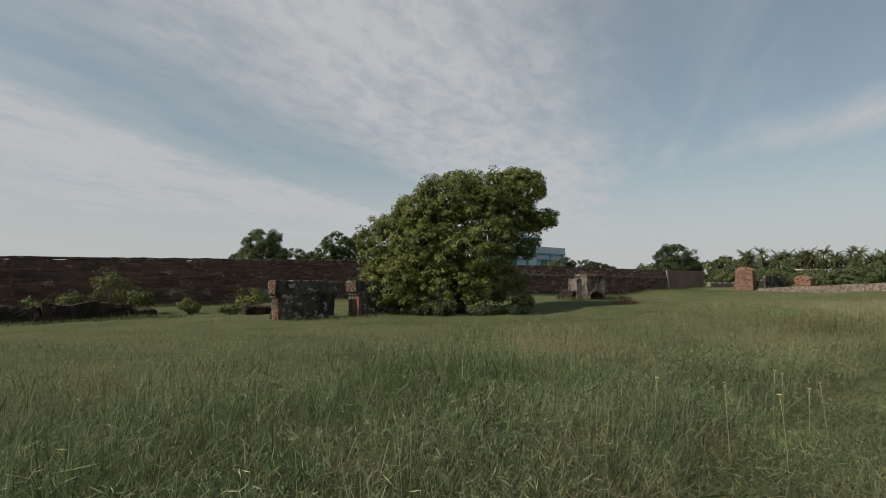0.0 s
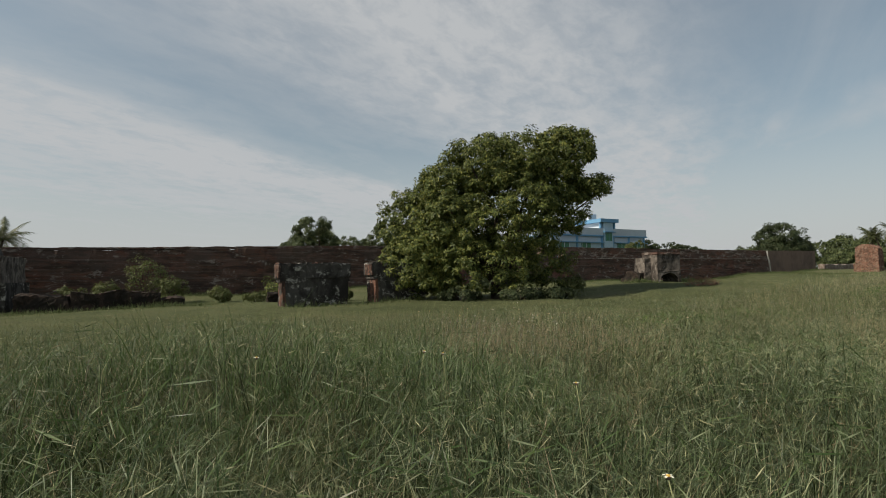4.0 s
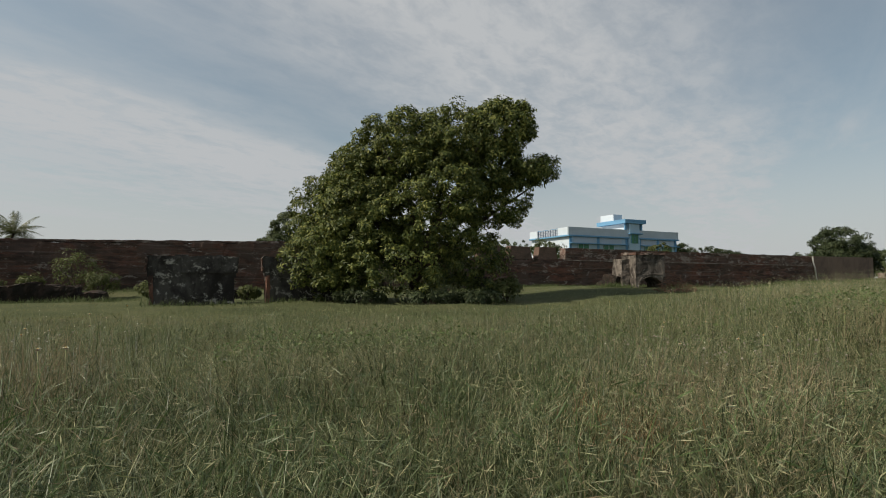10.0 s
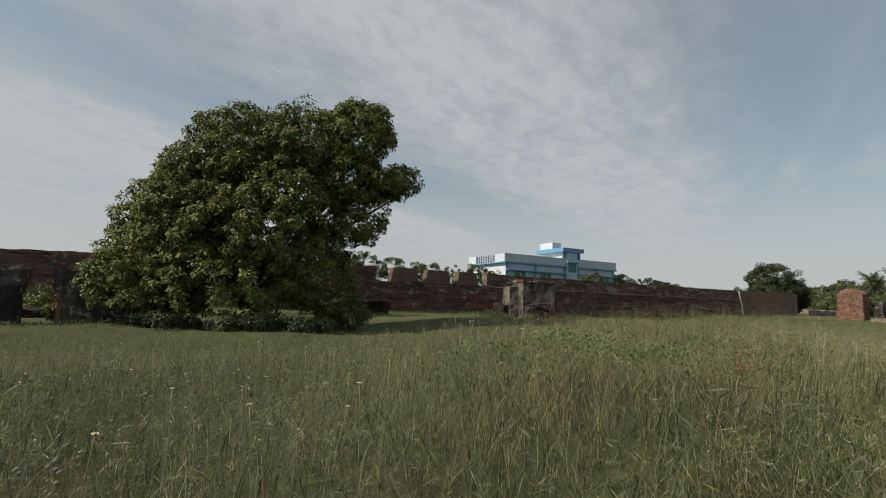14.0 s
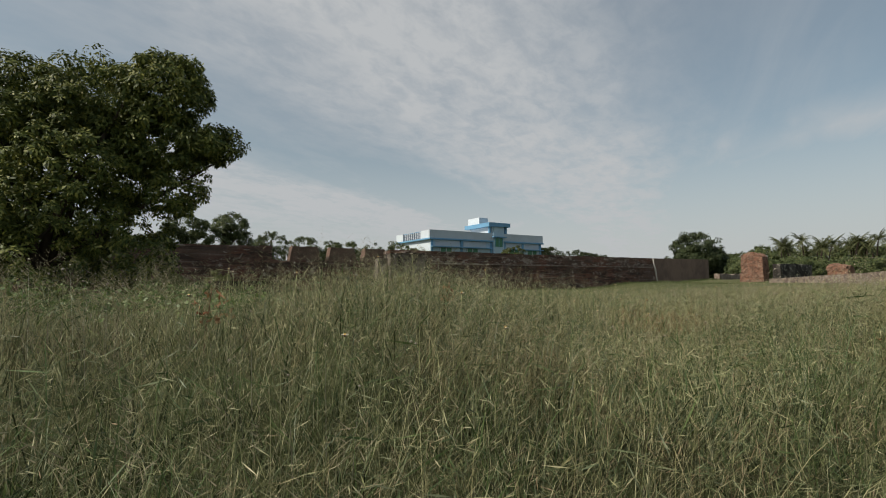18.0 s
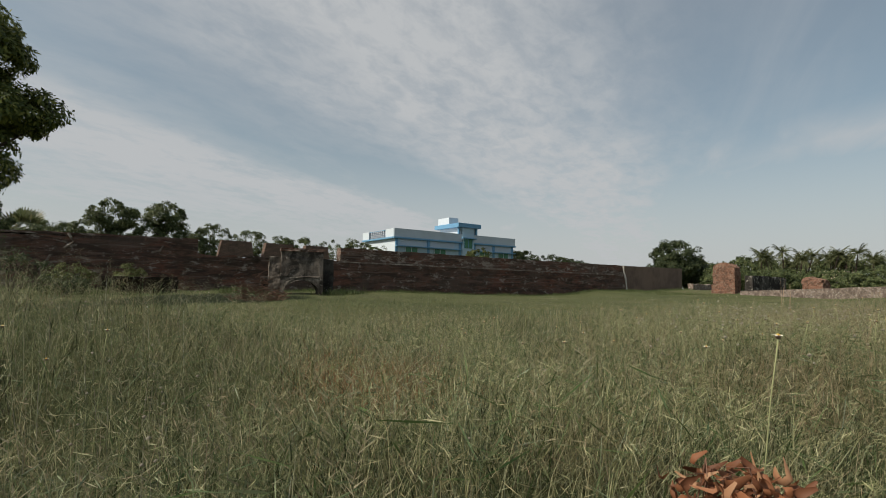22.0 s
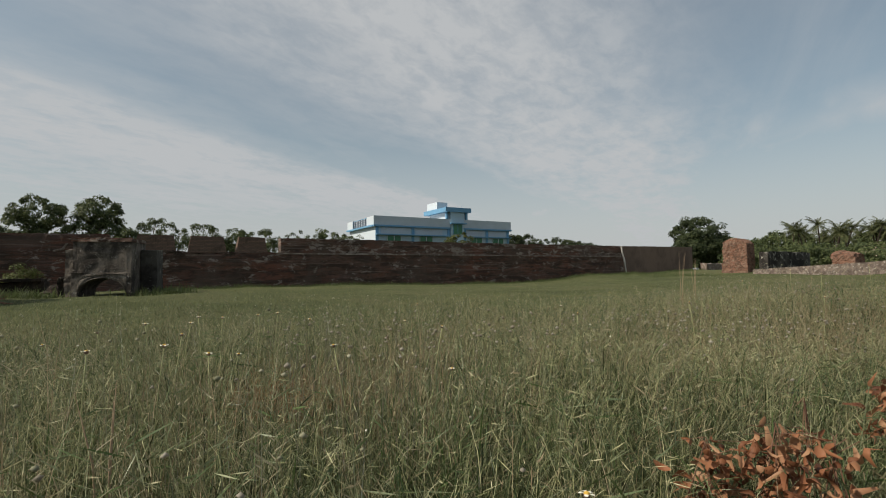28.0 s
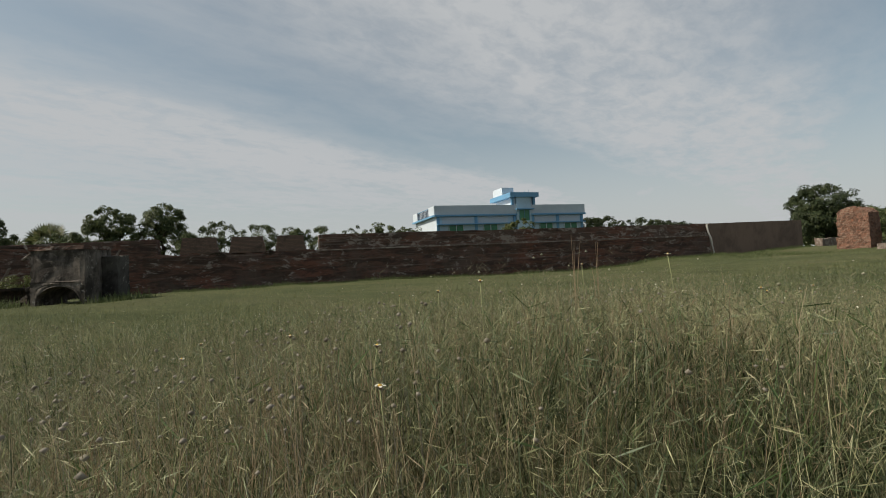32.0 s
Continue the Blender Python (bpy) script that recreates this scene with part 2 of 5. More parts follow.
def leaf_mat(name, a, b, c, rough=0.55, through=0.35, dried=0.0):
    m = Mat(name, rough, spec=0.25)
    col = m.ramp(m.island(), (0.0, a), (0.55, b), (1.0, c))
    big = m.noise(0.6, 2, 0.5)
    col = m.mix(m.times(m.step(big, 0.35, 0.7), 0.35), col, tuple(v * 0.6 for v in a))
    if dried:
        col = m.mix(m.times(m.step(m.noise(1.1, 3, 0.6, warp=0.5), 0.50, 0.66), dried), col, (0.30, 0.215, 0.125))
    m.color(col)
    tr, mx = m.node("ShaderNodeBsdfTranslucent"), m.node("ShaderNodeMixShader")
    m.link(col, tr.inputs[0])
    mx.inputs[0].default_value = through
    out = m.nt.nodes["Material Output"]
    m.link(m.b.outputs[0], mx.inputs[1])
    m.link(tr.outputs[0], mx.inputs[2])
    m.link(mx.outputs[0], out.inputs[0])
    return m.m


def plain(name, c, rough=0.7, var=0.25, scale=3.0, spec=0.3, bump=0.2):
    m = Mat(name, rough, spec=spec)
    n = m.noise(scale, 6, 0.65)
    n2 = m.noise(scale * 0.2, 3, 0.6)
    f = m.times(m.times(n, n2, "ADD"), 0.5)
    m.color(m.ramp(f, (0.3, tuple(v * (1 - var) for v in c)), (0.7, tuple(min(1, v * (1 + var * 0.6)) for v in c))))
    m.bump(m.noise(scale * 8, 5, 0.7), bump, 0.01)
    return m.m


def soil():
    m = Mat("meadow_soil", 1.0, spec=0.1)
    big = m.noise(0.22, 5, 0.6, warp=0.6)
    fine = m.noise(5.0, 8, 0.75)
    c = m.ramp(big, (0.32, (0.075, 0.088, 0.038)), (0.52, (0.105, 0.115, 0.052)), (0.72, (0.140, 0.132, 0.070)))
    c = m.mix(m.times(m.step(fine, 0.35, 0.75), 0.65), c, (0.024, 0.028, 0.013))
    m.color(c).bump(fine, 1.0, 0.10)
    return m.m


M_FORT = fort_brick()
M_FORTTOP = fort_brick("worn_coping", 0.50, 0.49, 0.78)
M_MERLON = merlon_brick()
M_LIME = stained_plaster("lime_ledge", (0.36, 0.305, 0.26), (0.15, 0.115, 0.095), (0.52, 0.47, 0.41), 0.44, 0.55, 1.6)
M_NEWWALL = stained_plaster("brown_plaster", (0.200, 0.142, 0.112), (0.135, 0.098, 0.080), (0.24, 0.19, 0.16), 0.55, 0.70, 0.5)
M_BLACK = stained_plaster("black_stained_plaster", (0.085, 0.078, 0.070), (0.026, 0.023, 0.021), (0.36, 0.34, 0.30), 0.46, 0.540, 0.9)
M_GATE = stained_plaster("gate_plaster", (0.175, 0.150, 0.128), (0.045, 0.038, 0.033), (0.33, 0.30, 0.265), 0.49, 0.56, 1.8)
M_ORANGE = orange_brick()
M_SOIL = soil()
M_LEAF = leaf_mat("tree_leaf", (0.040, 0.060, 0.015), (0.110, 0.136, 0.032), (0.270, 0.268, 0.066), 0.55, 0.20)
M_LEAF_FAR = leaf_mat("far_leaf", (0.046, 0.068, 0.026), (0.086, 0.110, 0.042), (0.165, 0.182, 0.072), 0.55, 0.28)
M_LEAF_DARK = leaf_mat("dark_leaf", (0.034, 0.050, 0.022), (0.060, 0.080, 0.034), (0.098, 0.112, 0.048))
M_LEAF_PALE = leaf_mat("shrub_leaf", (0.075, 0.095, 0.030), (0.115, 0.130, 0.042), (0.16, 0.165, 0.060))
M_PALM = leaf_mat("palm_leaf", (0.060, 0.078, 0.030), (0.100, 0.115, 0.048), (0.180, 0.170, 0.085), 0.45)
M_BARK = plain("bark", (0.060, 0.045, 0.034), 0.95, 0.5, 5, bump=0.9)
M_GRASS = leaf_mat("grass_blade", (0.034, 0.058, 0.022), (0.100, 0.138, 0.060), (0.290, 0.325, 0.190), 0.42, 0.22, 0.2)
M_GRASS2 = leaf_mat("wiry_grass", (0.110, 0.120, 0.055), (0.290, 0.290, 0.150), (0.560, 0.530, 0.340), 0.55, 0.25, 0.4)
M_LUSH = leaf_mat("lush_grass", (0.055, 0.095, 0.030), (0.085, 0.130, 0.042), (0.120, 0.165, 0.058), 0.5, 0.3)
# colour darkened to deepen the shaded gaps between the upper blades
M_UNDER_SHADE = leaf_mat("undergrowth", (0.018, 0.029, 0.010), (0.040, 0.056, 0.019), (0.085, 0.104, 0.040), 0.6, 0.2, 0.25)
M_SEED = leaf_mat("seed_panicle", (0.17, 0.15, 0.09), (0.24, 0.22, 0.14), (0.36, 0.32, 0.22), 0.8, 0.3)
M_HERB = leaf_mat("herb_leaf", (0.060, 0.105, 0.030), (0.110, 0.165, 0.050), (0.190, 0.245, 0.085), 0.5, 0.25)
M_DRY = leaf_mat("dry_grass", (0.19, 0.14, 0.08), (0.33, 0.25, 0.155), (0.50, 0.40, 0.27), 0.7, 0.3)
M_GRASS_OLIVE = leaf_mat("olive_grass", (0.075, 0.096, 0.036), (0.285, 0.300, 0.140), (0.600, 0.570, 0.340), 0.48, 0.28, 0.45)
M_GRASS_FAR = leaf_mat("far_grass", (0.150, 0.165, 0.072), (0.185, 0.196, 0.090), (0.235, 0.238, 0.122), 0.8, 0.3)
M_WEED = leaf_mat("wall_weed", (0.070, 0.095, 0.034), (0.100, 0.128, 0.048), (0.140, 0.160, 0.066), 0.7, 0.3)
# green lowered far enough that the near blade looks backlit
M_BACKLIT_BLADE = plain("backlit_blade", (0.020, 0.027, 0.012), 0.8, 0.3, 15)
M_RUST = leaf_mat("rust_weed", (0.20, 0.085, 0.042), (0.29, 0.130, 0.062), (0.38, 0.20, 0.10), 0.7, 0.25)
M_WHITE = plain("white_paint", (0.56, 0.62, 0.68), 0.6, 0.08, 1.5)
M_BLUE = plain("blue_paint", (0.135, 0.30, 0.47), 0.6, 0.1, 1.5)
M_PALEBLUE = plain("pale_blue_paint", (0.36, 0.49, 0.58), 0.6, 0.08, 1.5)
M_GREENPANE = plain("green_shutter", (0.030, 0.165, 0.085), 0.35, 0.2, 2, 0.5)
M_STICK = plain("dry_wood", (0.17, 0.092, 0.060), 0.95, 0.4, 6)

# ---------------------------------------------------------------- mesh helpers


def link_mesh(name, mesh, mat, parent=None, label=""):
    if mat:
        mesh.materials.append(mat)
    ob = new(name, mesh)
    if parent:
        ob.parent = parent
    if label:
        ob["label"] = label
    return ob


def part(name, bm, mat, parent=None, label="", smooth=False):
    me = bpy.data.meshes.new(name)
    bm.to_mesh(me)
    bm.free()
    if smooth:
        me.polygons.foreach_set("use_smooth", [True] * len(me.polygons))
    return link_mesh(name, me, mat, parent, label)


def array_mesh(name, verts, counts, loops, mat, parent=None, label="", smooth=False):
    """A mesh from numpy arrays: vertices, the corner count of each face, and all corners in a row."""
    me = bpy.data.meshes.new(name)
    me.vertices.add(len(verts))
    me.vertices.foreach_set("co", np.ascontiguousarray(verts, np.float32).ravel())
    me.loops.add(len(loops))
    me.loops.foreach_set("vertex_index", np.ascontiguousarray(loops, np.int32))
    me.polygons.add(len(counts))
    starts = np.concatenate([[0], np.cumsum(counts)[:-1]]).astype(np.int32)
    me.polygons.foreach_set("loop_start", starts)
    if smooth:
        me.polygons.foreach_set("use_smooth", np.ones(len(counts), bool))
    me.update(calc_edges=True)
    return link_mesh(name, me, mat, parent, label)


def thing(name, label, category, at=(0, 0, 0), group="", kind=""):
    ob = new(name)
    ob.location = at
    ob.empty_display_size = 0.2
    return tagged(ob, label, category, group, kind)


def box_bm(x0, x1, y0, y1, z0, z1, bm=None, taper=0.0):
    bm = bm or bmesh.new()
    vs = []
    for z, k in ((z0, 0.0), (z1, taper)):
        for x, y in ((x0 + k, y0 + k * 0.5), (x1 - k, y0 + k * 0.5), (x1 - k, y1 - k * 0.5), (x0 + k, y1 - k * 0.5)):
            vs.append(bm.verts.new((x, y, z)))
    for f in ((3, 2, 1, 0), (4, 5, 6, 7), (0, 1, 5, 4), (1, 2, 6, 5), (2, 3, 7, 6), (3, 0, 4, 7)):
        bm.faces.new([vs[i] for i in f])
    return bm


def ruin_bm(x0, x1, y0, y1, z0, z1, size=0.3, rough=0.05, top=0.0, seed=0.0, taper=0.0):
    """A weathered masonry block: finely cut, its faces uneven, its top worn down by up to top metres."""
    bm = bmesh.new()
    nx, ny, nz = (max(1, int(math.ceil((b - a) / size))) for a, b in ((x0, x1), (y0, y1), (z0, z1)))
    grid = {}

    def vert(i, j, k):
        if (i, j, k) not in grid:
            u, v, w = i / nx, j / ny, k / nz
            t = taper * w
            x, y, z = x0 + t + (x1 - x0 - 2 * t) * u, y0 + (y1 - y0) * v, z0 + (z1 - z0) * w
            p = Vector((x * 0.9 + seed, y * 0.9, z * 0.9))
            if top and w > 0:
                z -= top * w * max(0.0, noise.noise(Vector((x * 0.7 + seed, y * 0.7, 3.1))) + 0.35)
            d = noise.noise_vector(p * 1.3) * rough + noise.noise_vector(p * 4.1) * rough * 0.6 + noise.noise_vector(p * 11.0) * rough * 0.4
            grid[i, j, k] = bm.verts.new((x + d.x, y + d.y, z + (d.z if k else 0)))
        return grid[i, j, k]

    def quad(*ids):
        bm.faces.new([vert(*i) for i in ids])

    for i in range(nx):
        for k in range(nz):
            quad((i, 0, k), (i + 1, 0, k), (i + 1, 0, k + 1), (i, 0, k + 1))
            quad((i + 1, ny, k), (i, ny, k), (i, ny, k + 1), (i + 1, ny, k + 1))
    for j in range(ny):
        for k in range(nz):
            quad((nx, j, k), (nx, j + 1, k), (nx, j + 1, k + 1), (nx, j, k + 1))
            quad((0, j + 1, k), (0, j, k), (0, j, k + 1), (0, j + 1, k + 1))
    for i in range(nx):
        for j in range(ny):
            quad((i, j, nz), (i + 1, j, nz), (i + 1, j + 1, nz), (i, j + 1, nz))
            quad((i, j + 1, 0), (i + 1, j + 1, 0), (i + 1, j, 0), (i, j, 0))
    return bm


def tube_bm(path, radii, sides=8, bm=None):
    bm = bm or bmesh.new()
    rings = []
    for n, (p, r) in enumerate(zip(path, radii)):
        p = Vector(p)
        a = Vector(path[min(n + 1, len(path) - 1)]) - Vector(path[max(n - 1, 0)])
        q = a.to_track_quat("Z", "Y")
        rings.append([bm.verts.new(p + q @ Vector((math.cos(t) * r, math.sin(t) * r, 0))) for t in (2 * math.pi * s / sides for s in range(sides))])
    for a, b in zip(rings, rings[1:]):
        for s in range(sides):
            bm.faces.new((a[s], a[(s + 1) % sides], b[(s + 1) % sides], b[s]))
    bm.faces.new(rings[0][::-1])
    bm.faces.new(rings[-1])
    return bm


# ---------------------------------------------------------------- terrain
# gentle levels of the meadow: along the walked line, across the field, and at the walls
WALKED = [(-8, -6, 0.78), (-1.6, -2.2, 0.74), (1.0, -1.2, 0.60), (4.3, -0.5, 0.09), (9, -0.1, 0.10), (13, 0.2, 0.20), (16.6, -0.2, -0.14), (18, -0.45, -0.22), (19.5, -0.55, -0.20), (22, -0.2, 0.10), (25, 0, 0.22), (30, 0.3, 0.30), (37, 1, 0.28)]
FIELD = [(6, 8, 0.05), (0, 8, 0.25), (8, 21.5, -0.02), (12, 22, 0.12), (0, 24, 0.05), (30, 20, 0.74), (16, 20, 0.12), (16, 12, 0.1), (62, 20, 0.4), (45, 10, 0.3), (20, 30, 0.2), (40, 30, 0.25), (-15, 20, 0.15), (20, -8, 0), (70, 8, 0.7)]
EDGES = [(-5, 32, -0.5), (0, 32, -0.45), (4, 31, -0.22), (-12, 31, -0.4), (0, 41, 0.1), (20, 41, 0.3), (40, 41, 0.3), (60, 41, 0.1), (80, 41, 0.85), (93, 41, 1.2), (84, 31, 0.5), (84, 20, 0.5), (84, 10, 0.75), (84, 0, 1.05), (92, 30, 1.5), (92, 15, 1.7), (105, 20, 1.6), (45, -5, 0.2), (60, 30, 0.2)]

# grassy hummocks beside the walked line: place, height and spread
HUMMOCKS = [(17.8, 4.7, 0.38, 1.76), (18.1, 2.6, 0.36, 1.3), (20.4, 2.9, 0.47, 1.55), (21.9, 4.4, 0.43, 1.45), (23.8, 6.6, 0.58, 2.1), (20.7, 7.7, 0.57, 3.0), (2.9, 3.3, 0.32, 1.5), (7.5, 3.0, 0.10, 1.3), (30.1, 2.5, 0.20, 2.0), (34.2, 3.0, 0.12, 1.7), (39.2, 3.4, 0.36, 1.8), (25.2, 1.3, 0.31, 1.5)]


def ground_z(x, y):
    x, y = np.atleast_1d(np.asarray(x, float)), np.atleast_1d(np.asarray(y, float))
    num, den = np.full(x.shape, 0.3 * 1e-4), np.full(x.shape, 1e-4)
    for kx, ky, kz in WALKED + FIELD + EDGES:
        d2 = (x - kx) ** 2 + (y - ky) ** 2
        w = np.exp(-d2 / 30.0) + 0.02 * np.exp(-d2 / 400.0)
        num += w * kz
        den += w
    z = num / den
    for cx, cy, h, r in HUMMOCKS:
        z += h * np.exp(-((x - cx) ** 2 + (y - cy) ** 2) / r ** 2)
    z += 0.05 * np.sin(x * 0.9 + 1.3 * np.sin(y * 0.6)) * np.sin(y * 0.8 + 0.7) + 0.03 * np.sin(x * 2.3 + y) * np.cos(y * 1.9)
    return z


def gz(x, y):
    return float(ground_z(x, y)[0])


def build_ground():
    xs = np.concatenate([np.array([-1500, -700, -300, -150, -90]), np.arange(-60, -4, 1.0), np.arange(-4, 48, 0.4), np.arange(48, 120, 1.0), np.array([120, 150, 220, 400, 800, 1600])])
    ys = np.concatenate([np.array([-1500, -700, -300, -120, -60, -35]), np.arange(-20, -4, 1.0), np.arange(-4, 12, 0.4), np.arange(12, 60, 1.0), np.array([60, 75, 100, 150, 250, 450, 900, 1600])])
    X, Y = np.meshgrid(xs, ys)
    Z = ground_z(X.ravel(), Y.ravel())
    V = np.stack([X.ravel(), Y.ravel(), Z], 1)
    nx, ny = len(xs), len(ys)
    i, j = np.meshgrid(np.arange(nx - 1), np.arange(ny - 1))
    a = (j * nx + i).ravel()
    F = np.stack([a, a + 1, a + nx + 1, a + nx], 1)
    ob = array_mesh("ground", V, np.full(len(F), 4), F.ravel(), M_SOIL, smooth=True)
    tagged(ob, "uneven meadow ground of earth and short grass", "ground", kind="structure")


build_ground()

# ---------------------------------------------------------------- fort wall (front face on y = 41)
WY, WT = 41.0, 1.1


def wall_top(x):
    return float(np.interp(x, [-60, -6, 5, 15, 28, 40, 60, 80, 94], [3.3, 3.5, 3.72, 3.95, 4.12, 4.18, 4.16, 4.2, 4.3]))


def wall_section(parent, name, x0, x1, mat, z_lo, z_hi, thick=WT, front=WY, rough=0.05, top=0.0, size=0.5):
    """A run of wall between two heights, which may be functions of x."""
    lo = z_lo if callable(z_lo) else (lambda x: z_lo)
    hi = z_hi if callable(z_hi) else (lambda x: z_hi)
    bm = ruin_bm(x0, x1, front, front + thick, 0, 1, size, 0.0)
    n = max(1, round((hi(x0) - lo(x0)) / size))
    for v in bm.verts:
        x, w = v.co.x, v.co.z
        z = lo(x) + (hi(x) - lo(x)) * w
        p = Vector((x * 0.8, v.co.y, z))
        d = noise.noise_vector(p * 1.1) * rough + noise.noise_vector(p * 3.3) * rough * 0.6
        v.co = (x, v.co.y + d.y, z + (d.z * (1 + top * 10) if w > 0.9 else 0))
    return part(name, bm, mat, parent)


fort = thing("wall_north", "long weathered red-brick fort wall with a dark worn plaster coping", "wall", (0, 0, 0), kind="structure")
LEDGE = 2.95
runs = [(-60, -20), (-20, 0), (0, 15), (15, 28.9), (28.9, 40.3), (40.3, 55), (55, 68), (68, 80)]
for a, b in runs:
    level = (lambda x: wall_top(x) - 0.17) if a < 28 else LEDGE
    wall_section(fort, "brickwork", a, b, M_FORT, lambda x: gz(x, WY) - 0.5, level, rough=0.17, size=0.28)
    if a != 28.9:
        wall_section(fort, "coping_band", a, b, M_FORTTOP, level, wall_top, WT - 0.12, WY + (0.0 if a < 28 else 0.06), 0.06, size=0.3)
    if a >= 40:
        wall_section(fort, "lime_ledge", a, b, M_LIME, LEDGE - 0.07, LEDGE + 0.05, 0.3, WY - 0.08, 0.07, size=0.3)
for x0, x1 in ((30.45, 32.85), (33.8, 36.2), (37.1, 39.2)):
    bm = ruin_bm(x0 - 0.12, x1 + 0.12, WY + 0.05, WY + 0.95, LEDGE, 4.18, 0.3, 0.035, 0.0, x0, 0.22)
    part("merlon", bm, M_MERLON, fort, "trapezoid merlon of brown plaster")
newer = thing("wall_east", "newer plain brown plastered stretch of fort wall", "wall", (0, 0, 0), kind="structure")
for a, b in ((80.02, 88.0), (88.0, 93.6)):
    wall_section(newer, "plaster_panel", a, b, M_NEWWALL, lambda x: gz(x, WY) - 0.5, wall_top, WT, WY + (0.02 if a < 85 else 0.10), 0.02)

# ---------------------------------------------------------------- foliage


def leaf_cloud(rng, lobes, clumps, per, size, spread, flat=0.75, shell=0.55, droop=0.25, slim=0.42):
    """Leaves in small domed sprays over a set of ellipsoids: arrays for array_mesh. lobes: (centre, radii, share)."""
    share = np.array([l[2] for l in lobes], float)
    pick = rng.choice(len(lobes), clumps, p=share / share.sum())
    d = rng.normal(size=(clumps, 3))
    d /= np.linalg.norm(d, axis=1)[:, None]
    r = shell + (1.04 - shell) * rng.random(clumps) ** 0.45
    C = np.array([lobes[k][0] for k in pick]) + d * r[:, None] * np.array([lobes[k][1] for k in pick])
    cs = spread * (0.45 + 0.75 * rng.random(clumps) ** 1.5)
    n = clumps * per
    own = np.repeat(np.arange(clumps), per)
    axis = d * 0.8 + np.array([0, 0, 0.75]) + rng.normal(size=(clumps, 3)) * 0.25
    axis /= np.linalg.norm(axis, axis=1)[:, None]
    e = rng.normal(size=(n, 3)) + axis[own] * 0.9
    e /= np.linalg.norm(e, axis=1)[:, None]
    rad = 0.55 + 0.45 * rng.random(n) ** 0.7
    P = C[own] + e * rad[:, None] * cs[own][:, None] * np.array([1, 1, flat])
    face = e * 0.8 + axis[own] * 0.35 + rng.normal(size=(n, 3)) * 0.33
    face /= np.linalg.norm(face, axis=1)[:, None] + 1e-9
    out = e - axis[own] * 0.5 + rng.normal(size=(n, 3)) * 0.45
    out[:, 2] -= droop
    out -= face * (out * face).sum(1)[:, None]
    out /= np.linalg.norm(out, axis=1)[:, None] + 1e-9
    side = np.cross(out, face)
    L = size * (0.6 + 0.8 * rng.random(n))[:, None]
    W = L * slim
    V = np.stack([P, P + out * L * 0.5 + side * W * 0.5, P + out * L, P + out * L * 0.45 - side * W * 0.5], 1).reshape(-1, 3)
    return V, np.full(n, 4), np.arange(4 * n), C


def limb_paths(rng, base, tops, r0):
    """Limbs that leave the fork towards the given points: lists of (path, radii)."""
    out = []
    for t in tops:
        base_v, t = Vector(base), Vector(t)
        mid = base_v.lerp(t, 0.45) + Vector((rng.normal() * 0.3, rng.normal() * 0.3, 0.5))
        pts = [base_v, base_v.lerp(mid, 0.5) + Vector((rng.normal() * 0.1, rng.normal() * 0.1, 0.1)), mid, mid.lerp(t, 0.6), t]
        out.append((pts, [r0, r0 * 0.75, r0 * 0.5, r0 * 0.28, r0 * 0.1]))
    return out


def tree(name, label, at, lobes, clumps, per, size, spread, leaf, trunk_r, seed, limbs=6, group="", flat=0.75, shell=0.55, category="tree"):
    rng = np.random.default_rng(seed)
    ob = thing(name, label, category, at, group)
    V, n, F, C = leaf_cloud(rng, lobes, clumps, per, size, spread, flat, shell)
    array_mesh("crown", V, n, F, leaf, ob)
    tops = sorted(range(len(C)), key=lambda k: rng.random())[:limbs]
    fork = Vector((0, 0, min(l[0][2] for l in lobes) * 0.6))
    part("trunk", tube_bm([(0, 0, -0.3), (0.05, 0.02, fork.z * 0.5), tuple(fork)], [trunk_r * 1.35, trunk_r, trunk_r * 0.9], 10), M_BARK, ob, smooth=True)
    for pts, rad in limb_paths(rng, fork, [C[i] for i in tops], trunk_r * 0.7):
        part("limb", tube_bm(pts, rad, 6), M_BARK, ob, smooth=True)
    return ob


BX, BY = 16.6, 19.8
big_lobes = [((-2.6, 2.2, 2.3), (2.0, 2.1, 2.0), 5), ((-3.2, 2.6, 1.4), (1.5, 1.6, 1.5), 2.6), ((-1.7, 0.8, 3.6), (2.2, 2.4, 2.3), 5), ((0.5, -0.3, 4.4), (2.3, 2.8, 2.8), 5), ((-0.4, 0.4, 6.75), (2.0, 2.2, 1.4), 6), ((-1.9, 1.7, 5.4), (1.6, 1.8, 1.5), 5),
             ((1.5, -0.4, 7.1), (1.8, 2.0, 1.4), 4), ((3.4, -1.3, 7.45), (1.4, 1.8, 1.2), 5), ((4.9, -1.9, 5.7), (1.0, 1.1, 0.55), 1.6), ((3.7, -1.2, 4.4), (1.0, 1.3, 1.2), 1.7), ((3.2, -1.0, 5.9), (1.4, 1.5, 1.3), 3.2), ((2.6, -0.6, 2.4), (1.3, 1.8, 2.0), 2.6), ((-0.4, 0.2, 1.6), (2.9, 2.6, 1.5), 3.5), ((-2.9, 3.1, 3.9), (1.8, 2.0, 2.0), 4.2), ((-3.8, 1.6, 1.7), (1.5, 2.0, 1.7), 3), ((1.2, -1.2, 4.9), (1.7, 1.5, 1.6), 3.5), ((-2.4, 0.6, 4.0), (1.3, 1.6, 1.4), 3)]
tree("big_tree", "broad dense green tree with drooping leaf sprays down to the grass", (BX, BY, gz(BX, BY)), big_lobes, 3200, 72, 0.140, 0.33, M_LEAF, 0.26, 11, 12, shell=0.36)

